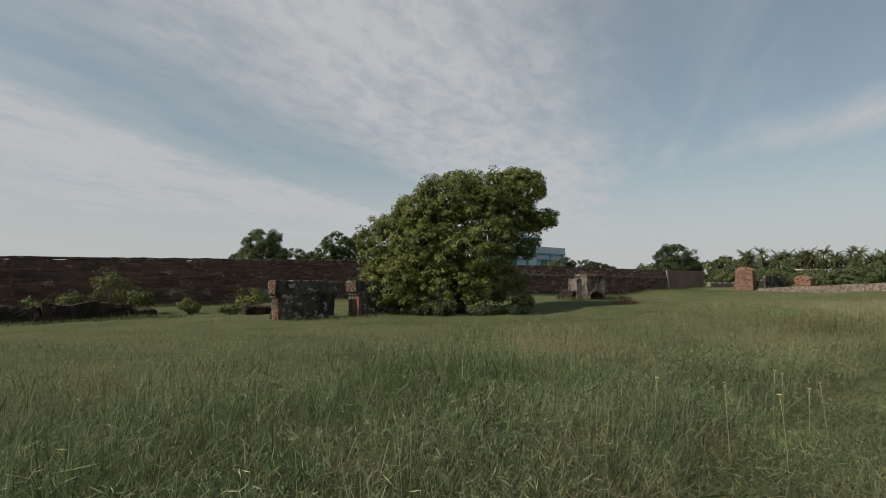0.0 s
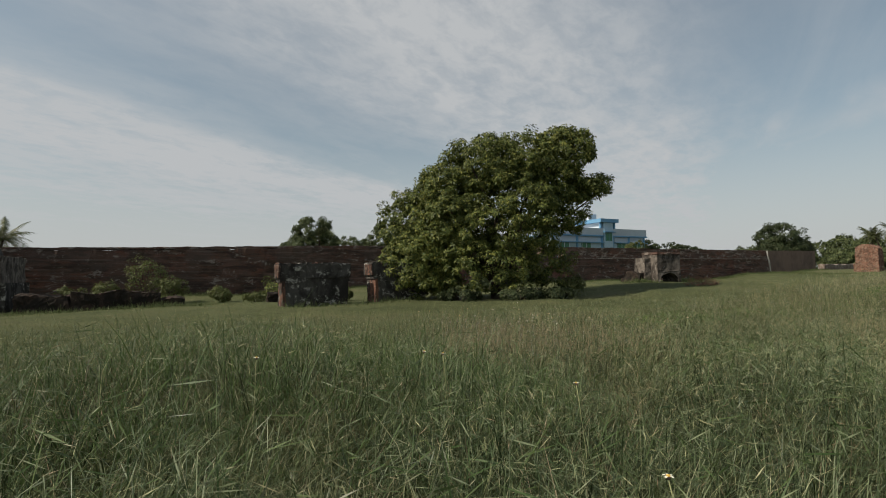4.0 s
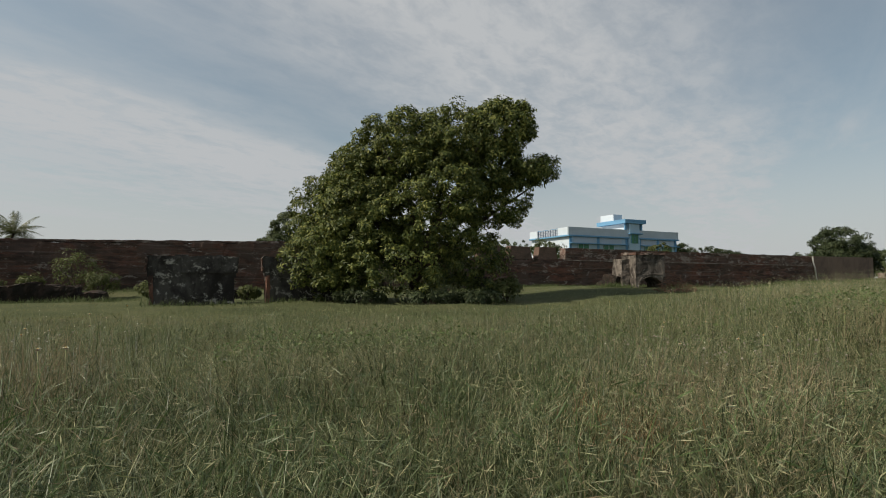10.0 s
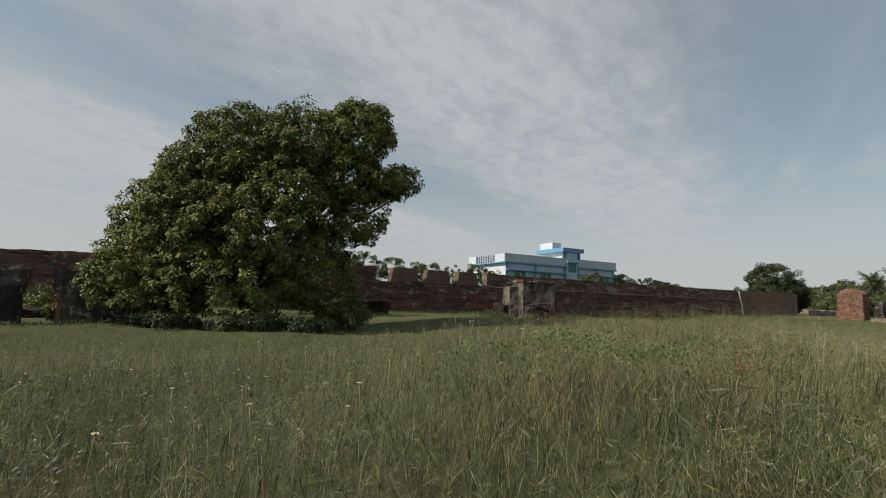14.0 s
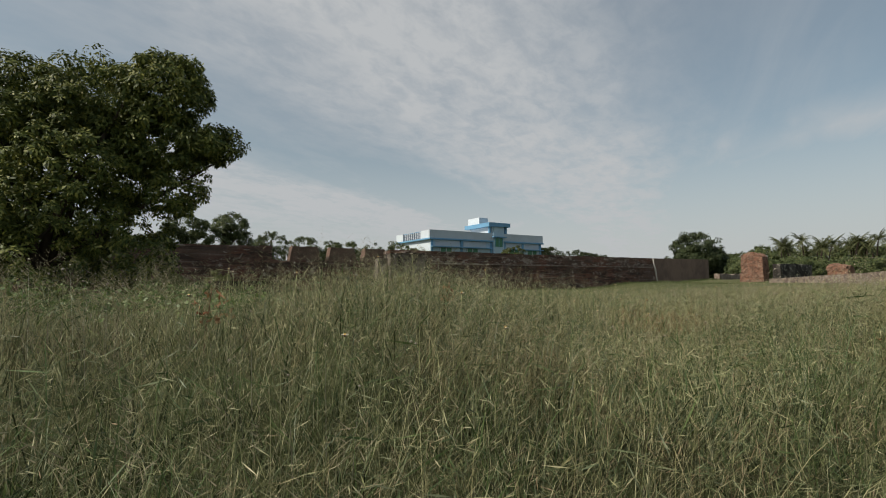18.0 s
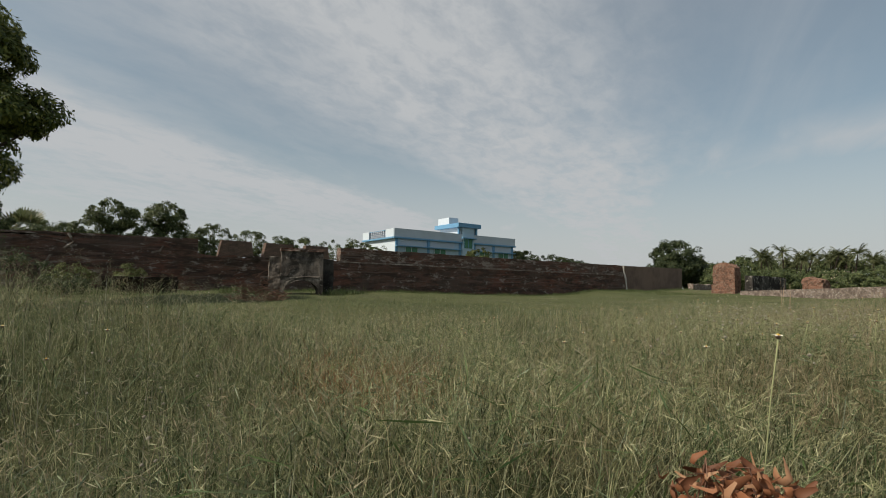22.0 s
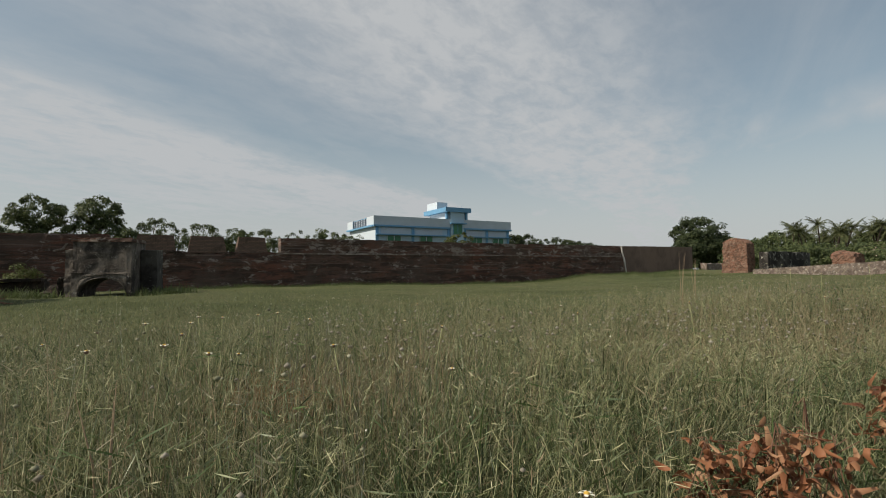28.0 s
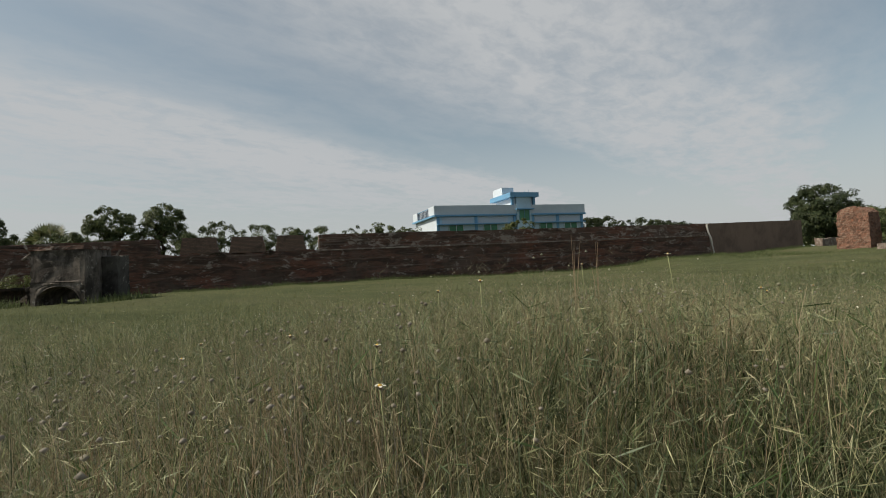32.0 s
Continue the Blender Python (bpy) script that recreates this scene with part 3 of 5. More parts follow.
# trees and bushes beyond the wall
FAR = "trees beyond the fort wall"
tree("far_tree", "round green tree showing over the fort wall", (14.4, 49.0, 0.4), [((0, 0, 5.5), (1.8, 1.5, 1.3), 3), ((-1.4, 0, 3.9), (1.6, 1.4, 1.0), 2), ((1.6, 0.4, 4.2), (1.3, 1.2, 0.9), 1)], 150, 100, 0.19, 0.42, M_LEAF_FAR, 0.2, 21, group=FAR)
tree("far_tree", "low green tree showing over the fort wall", (19.2, 53.0, 0.2), [((0, 0, 4.0), (2.4, 1.6, 1.5), 3), ((2.6, 0.5, 3.6), (1.6, 1.4, 1.3), 2)], 150, 95, 0.19, 0.44, M_LEAF_FAR, 0.2, 23, group=FAR)
tree("far_tree", "leafy green tree showing over the fort wall", (23.4, 50.5, 0.5), [((0, 0, 5.9), (1.7, 1.4, 1.2), 3), ((-1.6, 0.2, 4.6), (1.5, 1.2, 1.0), 2), ((1.0, 0.2, 4.4), (1.5, 1.2, 1.1), 2)], 150, 100, 0.19, 0.42, M_LEAF_FAR, 0.2, 24, group=FAR)
tree("far_tree", "fresh green tree showing over the fort wall", (27.2, 51.3, 0.4), [((0.1, 0, 6.3), (1.6, 1.3, 1.15), 3), ((-0.9, 0, 4.8), (1.4, 1.2, 1.1), 2), ((1.1, 0.2, 4.6), (1.5, 1.2, 1.2), 2)], 150, 100, 0.19, 0.42, M_LEAF_FAR, 0.2, 25, group=FAR)
far_defs = ((31.6, 53.0, 5.6, 1.5), (35.2, 54.0, 5.4, 1.7), (38.4, 54.0, 5.0, 1.2), (41.4, 56.0, 5.2, 1.6), (45.5, 58.0, 5.3, 2.2), (48.9, 57.5, 5.6, 1.7), (29.6, 50.0, 4.3, 1.2), (52.5, 60.0, 5.4, 1.5))
for k, (x, y, h, r) in enumerate((x, y, h + 0.35, r * 1.1) for x, y, h, r in far_defs):
    tree("far_tree", "small bushy tree showing between the merlons" if x < 42 else "bushy tree showing over the fort wall", (x, y, 0.2), [((0, 0, h - r * 0.55), (r, r * 0.9, r * 0.7), 3), ((r * 0.9, 0, h - r * 1.2), (r, r * 0.7, r * 0.8), 2), ((-r * 0.9, 0, h - r * 1.5), (r, r * 0.7, r * 0.8), 2)], 80, 85, 0.19, 0.42, M_LEAF_FAR, 0.15, 30 + k, 4, FAR)
tree("far_tree", "yellow-green tree in front of the blue and white building", (63.0, 50.6, -0.2), [((0, 0, 4.9), (1.7, 1.4, 1.2), 3), ((-1.4, 0, 4.2), (1.4, 1.2, 1.0), 2)], 64, 170, 0.17, 0.42, M_LEAF_PALE, 0.15, 41, 4, FAR)
for k, (x, y, h, r) in enumerate(((82, 66, 6.9, 2.4), (89, 70, 7.3, 2.6), (94, 68, 6.8, 3.0), (99, 69, 6.6, 2.4), (105, 71, 6.2, 2.4), (112, 74, 5.9, 2.0))):
    tree("far_tree", "dark feathery bushy tree behind the fort wall", (x, y, 0.3), [((0, 0, h - r * 0.6), (r * 1.2, r, r * 0.65), 1)], 60, 110, 0.27, 0.5, M_LEAF_DARK, 0.2, 50 + k, 4, FAR)
tree("dark_tree", "large round dark-green tree beyond the wall's end", (142, 71, 0.5), [((0, 0, 8.0), (6.2, 5.5, 5.0), 3), ((7.5, 1, 5.0), (4.5, 4.0, 3.8), 2), ((-5, -1, 5.4), (3.4, 3.0, 3.4), 1)], 420, 90, 0.50, 1.1, M_LEAF_DARK, 0.5, 22)
for k, (x, y, h, r) in enumerate(((112, 44, 5.6, 2.8), (120, 40, 5.2, 3.2), (128, 34, 5.0, 3.0), (124, 26, 5.4, 3.6), (132, 20, 5.6, 3.6), (128, 10, 5.8, 4.0), (136, 2, 6.0, 4.2), (134, -10, 6.0, 4.6), (152, 60, 6.5, 4.5), (138, 46, 6.0, 4.0))):
    tree("bush", "broad green bush at the edge of the palm grove", (x, y, 0.8), [((0, 0, h * 0.42), (r * 1.5, r * 1.3, h * 0.40), 1)], 150, 60, 0.40, 0.8, M_LEAF_FAR, 0.2, 70 + k, 3, "bushes by the palms", category="bush")

for k in range(17):
    h = 9.5 + 1.6 * ((k * 5) % 3) / 2
    tree("grove_tree", "tall leafy tree behind the palm grove", (184 - 0.6 * (k % 3), 104 - k * 7.6, 0.8), [((0, 0, h * 0.52), (4.6, 5.6, h * 0.42), 1)], 120, 46, 0.75, 1.2, M_LEAF_FAR, 0.25, 120 + k, 3, "trees behind the palms")


def palm(at, height, crown, seed, fronds=30, group="coconut palms"):
    """A coconut palm: a slightly bent ringed trunk and drooping fronds with hanging leaflets."""
    rng = np.random.default_rng(seed)
    ob = thing("palm_tree", "tall coconut palm with drooping feathery fronds", "palm", at, group)
    bx, by = rng.normal() * 0.5, rng.normal() * 0.5
    steps = [(bx * (k / 6) ** 2, by * (k / 6) ** 2, height * k / 6 - 0.4 * (k == 0)) for k in range(7)]
    part("trunk", tube_bm(steps, [0.20 - 0.014 * k for k in range(7)], 8), M_BARK, ob, smooth=True)
    top = np.array(steps[-1])
    V, counts, F = [], [], []
    for f in range(fronds):
        a = 2 * math.pi * f / fronds + rng.normal() * 0.2
        lift = rng.uniform(-0.9, 2.9)
        d = np.array([math.cos(a), math.sin(a), 0])
        side = np.array([-math.sin(a), math.cos(a), 0])
        ln = crown * rng.uniform(0.8, 1.15)
        for k in range(26):
            u, w = k / 26, (k + 0.8) / 26
            p, q = (top + d * ln * s + np.array([0, 0, ln * (lift * s * 0.60 - 0.72 * s * s)]) for s in (u, w))
            ll = ln * 0.20 * math.sin(math.pi * min(1, 0.12 + u * 0.9)) + 0.05
            for sg in (-1, 1):
                tip = (p + q) / 2 + d * ll * 0.5 + side * sg * ll + np.array([0, 0, -ll * rng.uniform(0.3, 0.9)])
                b = len(V)
                V += [p, q, tip]
                F += [b, b + 1, b + 2]
                counts.append(3)
    array_mesh("fronds", np.array(V), np.array(counts), np.array(F), M_PALM, ob)
    return ob


prng = random.Random(8)
protos = [palm((162, 55, 0.6), 10.6, 2.5, 1), palm((158, 50, 0.6), 8.9, 2.2, 2), palm((164, 46, 0.6), 9.8, 2.3, 3)]
for k in range(46):
    y = 62 - k * 2.2 + prng.uniform(-1.5, 1.5)
    copy_thing(protos[k % 3], Matrix.Translation((prng.uniform(154, 178), y, 0.5 + prng.uniform(-1.9, 0.25))) @ Matrix.Rotation(prng.uniform(0, 6), 4, "Z"))
for k in range(12):
    copy_thing(protos[k % 3], Matrix.Translation((prng.uniform(150, 184), prng.uniform(30, 62), 0.5 + prng.uniform(-1.6, 0.25))) @ Matrix.Rotation(prng.uniform(0, 6), 4, "Z"))
palm((-17.4, 78.0, 0.2), 6.2, 3.1, 6)


def fan_palm(at, height, r, seed):
    rng = np.random.default_rng(seed)
    ob = thing("palm_tree", "palmyra palm with stiff fan leaves over the wall", "palm", at)
    part("trunk", tube_bm([(0, 0, -0.3), (0.05, 0, height * 0.5), (0, 0.05, height)], [0.3, 0.24, 0.22], 8), M_BARK, ob, smooth=True)
    V, counts, F = [], [], []
    for f in range(22):
        d = rng.normal(size=3)
        d[2] = abs(d[2]) * 0.9 - 0.2
        d /= np.linalg.norm(d)
        c = np.array([0, 0, height]) + d * r * 0.5
        u = np.cross(d, rng.normal(size=3))
        u /= np.linalg.norm(u)
        for k in range(11):
            ang = (k - 5) * 0.26
            w = d * math.cos(ang) + u * math.sin(ang)
            n = np.cross(w, np.cross(d, u)) * 0.045 * r
            b = len(V)
            V += [c, c + w * r * 0.4 + n, c + w * r * 0.62, c + w * r * 0.4 - n]
            F += [b, b + 1, b + 2, b + 3]
            counts.append(4)
    array_mesh("fan_leaves", np.array(V), np.array(counts), np.array(F), M_PALM, ob)
    return ob


fan_palm((17.0, 55.6, 0.2), 4.9, 1.9, 3)
fan_palm((16.2, 50.6, 0.2), 3.6, 1.5, 4)

# ---------------------------------------------------------------- ruined piers in the meadow
M_BARE = stained_plaster("bare_brick_edge", (0.16, 0.080, 0.056), (0.05, 0.033, 0.027), (0.27, 0.22, 0.18), 0.50, 0.56, 2.6)


def ruined_pier(label, x0, x1, y0, y1, z0, z1, seed):
    ob = thing("ruined_pier", label, "ruin", ((x0 + x1) / 2, (y0 + y1) / 2, z0))
    w, d, h = (x1 - x0) / 2, (y1 - y0) / 2, z1 - z0
    part("body", ruin_bm(-w + 0.16, w - 0.16, -d + 0.05, d - 0.05, -0.3, h * 0.60, 0.10, 0.045, 0, seed), M_BLACK, ob)
    part("corbel", ruin_bm(-w + 0.09, w - 0.09, -d + 0.03, d - 0.03, h * 0.56, h * 0.68, 0.10, 0.045, 0, seed + 1), M_BLACK, ob, "sloping shoulder under the head")
    part("head", ruin_bm(-w + 0.02, w - 0.02, -d, d, h * 0.65, h - 0.08, 0.10, 0.05, 0, seed + 3), M_BLACK, ob, "slightly overhanging plastered head")
    part("bare_corner", ruin_bm(-w - 0.01, -w + 0.07, -d - 0.015, d * 0.5, h * 0.66, h - 0.10, 0.1, 0.05, 0.05, seed + 5), M_BARE, ob, "broken corner of bare red brick")
    part("bare_edge", ruin_bm(-w + 0.16, -w + 0.30, -d - 0.02, d * 0.6, -0.25, h * 0.59, 0.1, 0.05, 0.1, seed + 7), M_BARE, ob, "broken edge of bare red brick")
    rnd = random.Random(int(seed * 10))
    for k in range(int((x1 - x0) / 0.24)):
        x = -w + 0.04 + k * 0.24
        part("brick", ruin_bm(x, x + rnd.uniform(0.16, 0.225), -d + rnd.uniform(0.0, 0.06), d - 0.1, h - 0.13, h - 0.13 + rnd.uniform(0.04, 0.13), 0.2, 0.012, 0, k + seed), M_BARE if rnd.random() < 0.4 else M_BLACK, ob)
    return ob


ruined_pier("black-stained plastered masonry pier with white lime patches", 6.42, 9.72, 21.5, 22.6, gz(8, 21.6) - 0.05, 1.99, 5.0)
ruined_pier("black-stained masonry pier half hidden by the tree", 10.6, 13.6, 21.2, 22.4, gz(11.5, 21.8), 2.0, 9.0)

M_FOOT = stained_plaster("mossy_dark_brick", (0.058, 0.040, 0.031), (0.020, 0.017, 0.014), (0.16, 0.13, 0.10), 0.47, 0.60, 1.6)

# low ruined brick footing, and the vaulted ruin beside it
foot = thing("ruined_footing", "low crumbling dark brick footing overgrown with weeds", "ruin", (-1.0, 32.6, gz(-1, 32.6)))
for k, (a, b, h) in enumerate(((-3.9, -1.6, 1.0), (-1.6, 0.8, 1.1), (0.8, 2.6, 1.0), (2.6, 3.9, 0.6))):
    part("course", ruin_bm(a, b, -0.6, 0.9, -0.4, h, 0.13, 0.12, 0.3, 20 + k), M_FOOT, foot)
foot2 = thing("ruined_footing", "short low remnant of a brick footing", "ruin", (8.6, 28.5, gz(8.6, 28.5)))
part("course", ruin_bm(-1.6, 1.9, -0.4, 0.6, -0.4, 0.55, 0.13, 0.12, 0.25, 33), M_FOOT, foot2)

vault = thing("vaulted_ruin", "ruined vaulted chamber of blackened grey plaster", "ruin", (-9.7, 34.5, gz(-6, 32)))
part("wall", ruin_bm(-4.2, 4.2, -1.4, 3.4, -0.5, 1.55, 0.3, 0.05, 0, 41), M_BLACK, vault, "damp blackened lower wall")
part("upper_wall", ruin_bm(-4.1, 4.0, -1.3, 3.3, 1.55, 3.05, 0.3, 0.05, 0.05, 42), M_GATE, vault, "grey plastered upper wall")
bm = bmesh.new()
prof = [(3.6 * math.cos(math.pi * k / 20) - 0.6, 2.9 + 2.3 * math.sin(math.pi * k / 20)) for k in range(21)]
fr, bk = [bm.verts.new((x, -1.25, z)) for x, z in prof], [bm.verts.new((x, 3.2, z)) for x, z in prof]
bm.faces.new(fr), bm.faces.new(bk[::-1])
for k in range(21):
    q = (k + 1) % 21
    bm.faces.new((fr[q], fr[k], bk[k], bk[q]))
bmesh.ops.recalc_face_normals(bm, faces=bm.faces)
part("barrel_vault", bm, M_BLACK, vault, "rounded dark vault", True)

# ---------------------------------------------------------------- small arched gateway
GX, GY = 30.40, 20.30
gate = thing("arched_gateway", "half-buried arched gateway of stained grey plaster", "gateway", (GX, GY, gz(GX, GY)))
gate.rotation_euler.z = radians(-14)
GH = 2.56 - gz(GX, GY)


def arch_wall_bm(x0, x1, spring, rise, half, top, y0, y1, steps=18):
    """A wall with an arched opening, finely cut so that its faces can be uneven."""
    bm = bmesh.new()
    xs = sorted({x0, x1, *[-half * math.cos(math.pi * k / steps) for k in range(steps + 1)], *[x0 + (x1 - x0) * k / 12 for k in range(13)]})
    def floor_at(x):
        return spring + rise * math.sqrt(max(0, 1 - (x / half) ** 2)) if abs(x) < half else -0.5
    cols = []
    for x in xs:
        lo = floor_at(x)
        cols.append([[bm.verts.new((x, y + noise.noise(Vector((x * 2, k * 0.9, y))) * 0.04, lo + (top - lo) * k / 8 + (noise.noise(Vector((x * 2.3, 1, 5))) * 0.05 if k == 8 else 0))) for k in range(9)] for y in (y0, y1)])
    for (a0, a1), (b0, b1) in zip(cols, cols[1:]):
        for k in range(8):
            bm.faces.new((a0[k], b0[k], b0[k + 1], a0[k + 1]))
            bm.faces.new((b1[k], a1[k], a1[k + 1], b1[k + 1]))
        bm.faces.new((a0[8], b0[8], b1[8], a1[8]))
        bm.faces.new((b0[0], a0[0], a1[0], b1[0]))
    for side in (cols[0], cols[-1]):
        for k in range(8):
            bm.faces.new((side[0][k], side[0][k + 1], side[1][k + 1], side[1][k]))
    bmesh.ops.recalc_face_normals(bm, faces=bm.faces)
    return bm


part("arch_wall", arch_wall_bm(-0.84, 0.85, 0.06, 0.56, 0.72, GH, 0.0, 1.5), M_GATE, gate)
part("arch_ring", arch_wall_bm(-0.855, 0.865, 0.05, 0.555, 0.71, 0.78, -0.035, 0.1), M_GATE, gate, "worn plaster ring round the arch")
part("side_pier", ruin_bm(-1.31, -0.85, 0.62, 1.7, -0.5, GH - 0.36, 0.08, 0.045, 0.06, 4), M_GATE, gate, "lower side pier of plaster over rough stone")
part("side_pier", ruin_bm(0.86, 1.40, 0.85, 1.6, -0.5, GH - 0.34, 0.08, 0.05, 0.06, 6), M_BLACK, gate, "lower black-stained side pier with white lime streaks")
part("rough_core", ruin_bm(-1.62, -1.20, 0.8, 2.2, -0.5, GH - 1.15, 0.08, 0.10, 0.4, 9), M_FOOT, gate, "broken stone core")
part("rough_core", ruin_bm(-2.1, -1.5, 0.9, 2.1, -0.5, GH - 1.6, 0.08, 0.12, 0.4, 10), M_FOOT, gate, "broken stone core")
part("top_slab", ruin_bm(-0.88, 0.88, -0.05, 1.5, GH - 0.12, GH + 0.03, 0.12, 0.04, 0.04, 8), M_FORTTOP, gate)
ledge = thing("ruined_footing", "long low broken masonry ledge in the hollow before the wall", "ruin", (25.4, 32.6, gz(25.4, 32.6)))
for k in (1, 2):
    part("course", ruin_bm(-3.9 + k * 1.8, -2.1 + k * 1.8, -0.5 + 0.1 * (k % 2), 0.9, -0.4, 1.13 - gz(25.4, 32.6) - 0.04 * (k % 3), 0.14, 0.10, 0.15, 60 + k), M_FOOT, ledge)
    part("cap", ruin_bm(-3.95 + k * 1.8, -2.15 + k * 1.8, -0.72, 0.9, 1.06 - gz(25.4, 32.6), 1.20 - gz(25.4, 32.6), 0.14, 0.05, 0.05, 70 + k), M_FOOT, ledge, "overhanging broken edge")

# heap of broken branches and bricks by the gateway
heap = thing("branch_heap", "flat heap of dry reddish branches beside the gateway", "branches", (27.75, 16.3, gz(27.75, 16.3)))
hr = random.Random(4)
for k in range(150):
    a, r = hr.uniform(0, 6.28), hr.uniform(0, 1.1)
    x, y, z = math.cos(a) * r * 0.95, math.sin(a) * r * 0.7, hr.uniform(0.02, 0.75) * (1.2 - r)
    b, ln = hr.uniform(-1.2, 1.2) + (3.14 if hr.random() < 0.5 else 0), hr.uniform(0.25, 0.6)
    dx, dy, dz = math.cos(b) * ln, math.sin(b) * ln * 0.6, hr.uniform(-0.05, 0.28)
    part("branch", tube_bm([(x - dx / 2, y - dy / 2, max(0.0, z)), (x, y, z + 0.06), (x + dx / 2, y + dy / 2, z + dz)], [0.014, 0.012, 0.005], 5), M_STICK, heap)

# ---------------------------------------------------------------- blue and white building
# white paint greyed to give the front its shade; the roof pipes share it
M_PANEL = plain("shaded_white_paint", (0.43, 0.49, 0.54), 0.6, 0.12, 0.8)
M_RAIL = plain("dark_rail", (0.10, 0.13, 0.17), 0.5, 0.2, 2)
HZ = 0.4
house = thing("apartment_building", "white and blue flat-roofed building behind the fort wall", "building", (57.0, 62.6, HZ))
WB, WE = 7.35, 22.4
part("wall", box_bm(0, WE, 0, 10.5, -0.5, WB), M_WHITE, house)
part("front_facing", box_bm(0.02, WE - 0.02, -0.06, -0.003, -0.4, WB - 0.05), M_PALEBLUE, house, "pale blue front")
for x0, x1, z in ((-0.33, 11.6, 0.0), (13.9, WE + 0.25, 0.0)):
    part("parapet", box_bm(x0, x1, -0.32, -0.004, WB + 0.06, WB + 1.30), M_PANEL, house)
    part("roof_band", box_bm(x0 - 0.08, x1 + 0.05, -0.50, -0.03, WB - 0.16, WB + 0.06), M_BLUE, house, "blue roof edge")
    part("sun_shade", box_bm(x0 + 0.3, x1 - 0.2, -0.75, -0.07, WB - 1.30, WB - 1.17), M_BLUE, house, "blue sun shade over the windows")
part("side_parapet", box_bm(-0.32, -0.02, 0.0, 2.4, WB + 0.06, WB + 1.28), M_WHITE, house)
part("side_parapet", box_bm(-0.32, -0.02, 8.2, 10.6, WB + 0.06, WB + 1.28), M_WHITE, house)
part("side_band", box_bm(-0.5, -0.03, -0.02, 10.6, WB - 0.16, WB + 0.06), M_BLUE, house, "blue roof edge")
part("parapet", box_bm(WE - 0.02, WE + 0.28, 0.02, 10.5, WB + 0.06, WB + 1.28), M_WHITE, house)
rail = part("roof_railing", box_bm(-0.20, -0.12, 2.4, 8.2, WB + 1.18, WB + 1.24), M_BLUE, house, "open blue railing between parapets")
for k in range(4):
    part("rail_bar", box_bm(-0.19, -0.13, 2.41, 8.19, WB + 0.2 + k * 0.25, WB + 0.24 + k * 0.25), M_RAIL, rail)
for k in range(9):
    part("rail_post", box_bm(-0.21, -0.11, 2.5 + k * 0.7, 2.56 + k * 0.7, WB + 0.07, WB + 1.15), M_RAIL, rail)
for x in (0.0, 5.4, 11.2, 14.0, 18.0, WE - 0.4):
    part("pilaster", box_bm(x, x + 0.4, -0.16, -0.062, -0.4, WB - 0.17), M_BLUE, house, "blue pilaster")
for x in (0.75, 5.95):
    part("panel", box_bm(x, x + 4.4, -0.12, -0.063, WB - 1.12, WB - 0.26), M_PANEL, house)
for x in (14.5, 18.5):
    part("panel", box_bm(x, x + 3.2, -0.12, -0.063, WB - 1.12, WB - 0.26), M_PANEL, house)
for x, z in ((1.6, 0), (6.6, 0), (15.2, 0), (19.2, 0)):
    w = part("window", box_bm(x, x + 2.2, -0.14, -0.065, WB - 2.5, WB - 1.36), M_GREENPANE, house, "green shuttered window")
    for k in range(3):
        part("mullion", box_bm(x + 0.02 + k * 1.04, x + 0.10 + k * 1.04, -0.17, -0.142, WB - 2.5, WB - 1.36), M_WHITE, w)
part("stair_bay", box_bm(11.65, 13.85, -0.45, 0.0, -0.4, WB + 2.35), M_PALEBLUE, house, "pale blue stair bay")
w = part("window", box_bm(11.95, 13.55, -0.52, -0.455, WB - 0.9, WB + 0.55), M_GREENPANE, house, "green shuttered stair window")
for k in range(3):
    part("mullion", box_bm(11.97 + k * 0.75, 12.03 + k * 0.75, -0.55, -0.522, WB - 0.9, WB + 0.55), M_BLUE, w)
part("window_hood", box_bm(11.4, 14.1, -0.95, -0.455, WB + 0.58, WB + 0.74), M_BLUE, house)
part("roof_room", box_bm(11.3, 14.6, 0.05, 5.5, WB + 0.06, WB + 2.35), M_WHITE, house)
for x in (10.95, 14.3):
    part("pilaster", box_bm(x, x + 0.33, -0.3, -0.0, WB + 0.8, WB + 2.35), M_BLUE, house)
part("roof_slab", box_bm(10.6, 15.0, -0.75, 6.2, WB + 2.36, WB + 3.0), M_BLUE, house, "blue roof slab")
part("water_tank", box_bm(10.8, 12.6, 2.2, 5.4, WB + 3.01, WB + 4.1), M_WHITE, house, "white box-shaped tank")
for k, (x, y) in enumerate(((13.0, 1.0), (13.5, 0.6), (12.8, 1.8), (14.2, 0.7))):
    part("roof_pipe", tube_bm([(x, y, WB + 2.98), (x, y, WB + 3.35 + 0.06 * k)], [0.05, 0.05], 6), M_PANEL, house)

# ---------------------------------------------------------------- ruins and low wall at the field's far edge
tower = thing("brick_tower", "crumbling orange-brick tower stump with a rounded top", "ruin", (87.9, 31.9, gz(88, 31.6)))
TB = gz(88, 31.6)
shaft = ruin_bm(-0.8, 0.7, -1.40, 1.25, -0.5, 3.9 - TB, 0.14, 0.10, 0.0, 4.0)
for v in shaft.verts:
    if v.co.z > 0.5:
        v.co.z += (0.8 - 0.30 * (v.co.y - 0.1) ** 2) * (v.co.z / (3.9 - TB)) ** 3
part("shaft", shaft, M_ORANGE, tower)
for k, (a, b, h) in enumerate(((1.25, 1.7, 1.2),)):
    part("broken_wall", ruin_bm(-0.4, 0.5, a, b, -0.4, h, 0.25, 0.08, 0.3, 12 + k), M_ORANGE, tower)
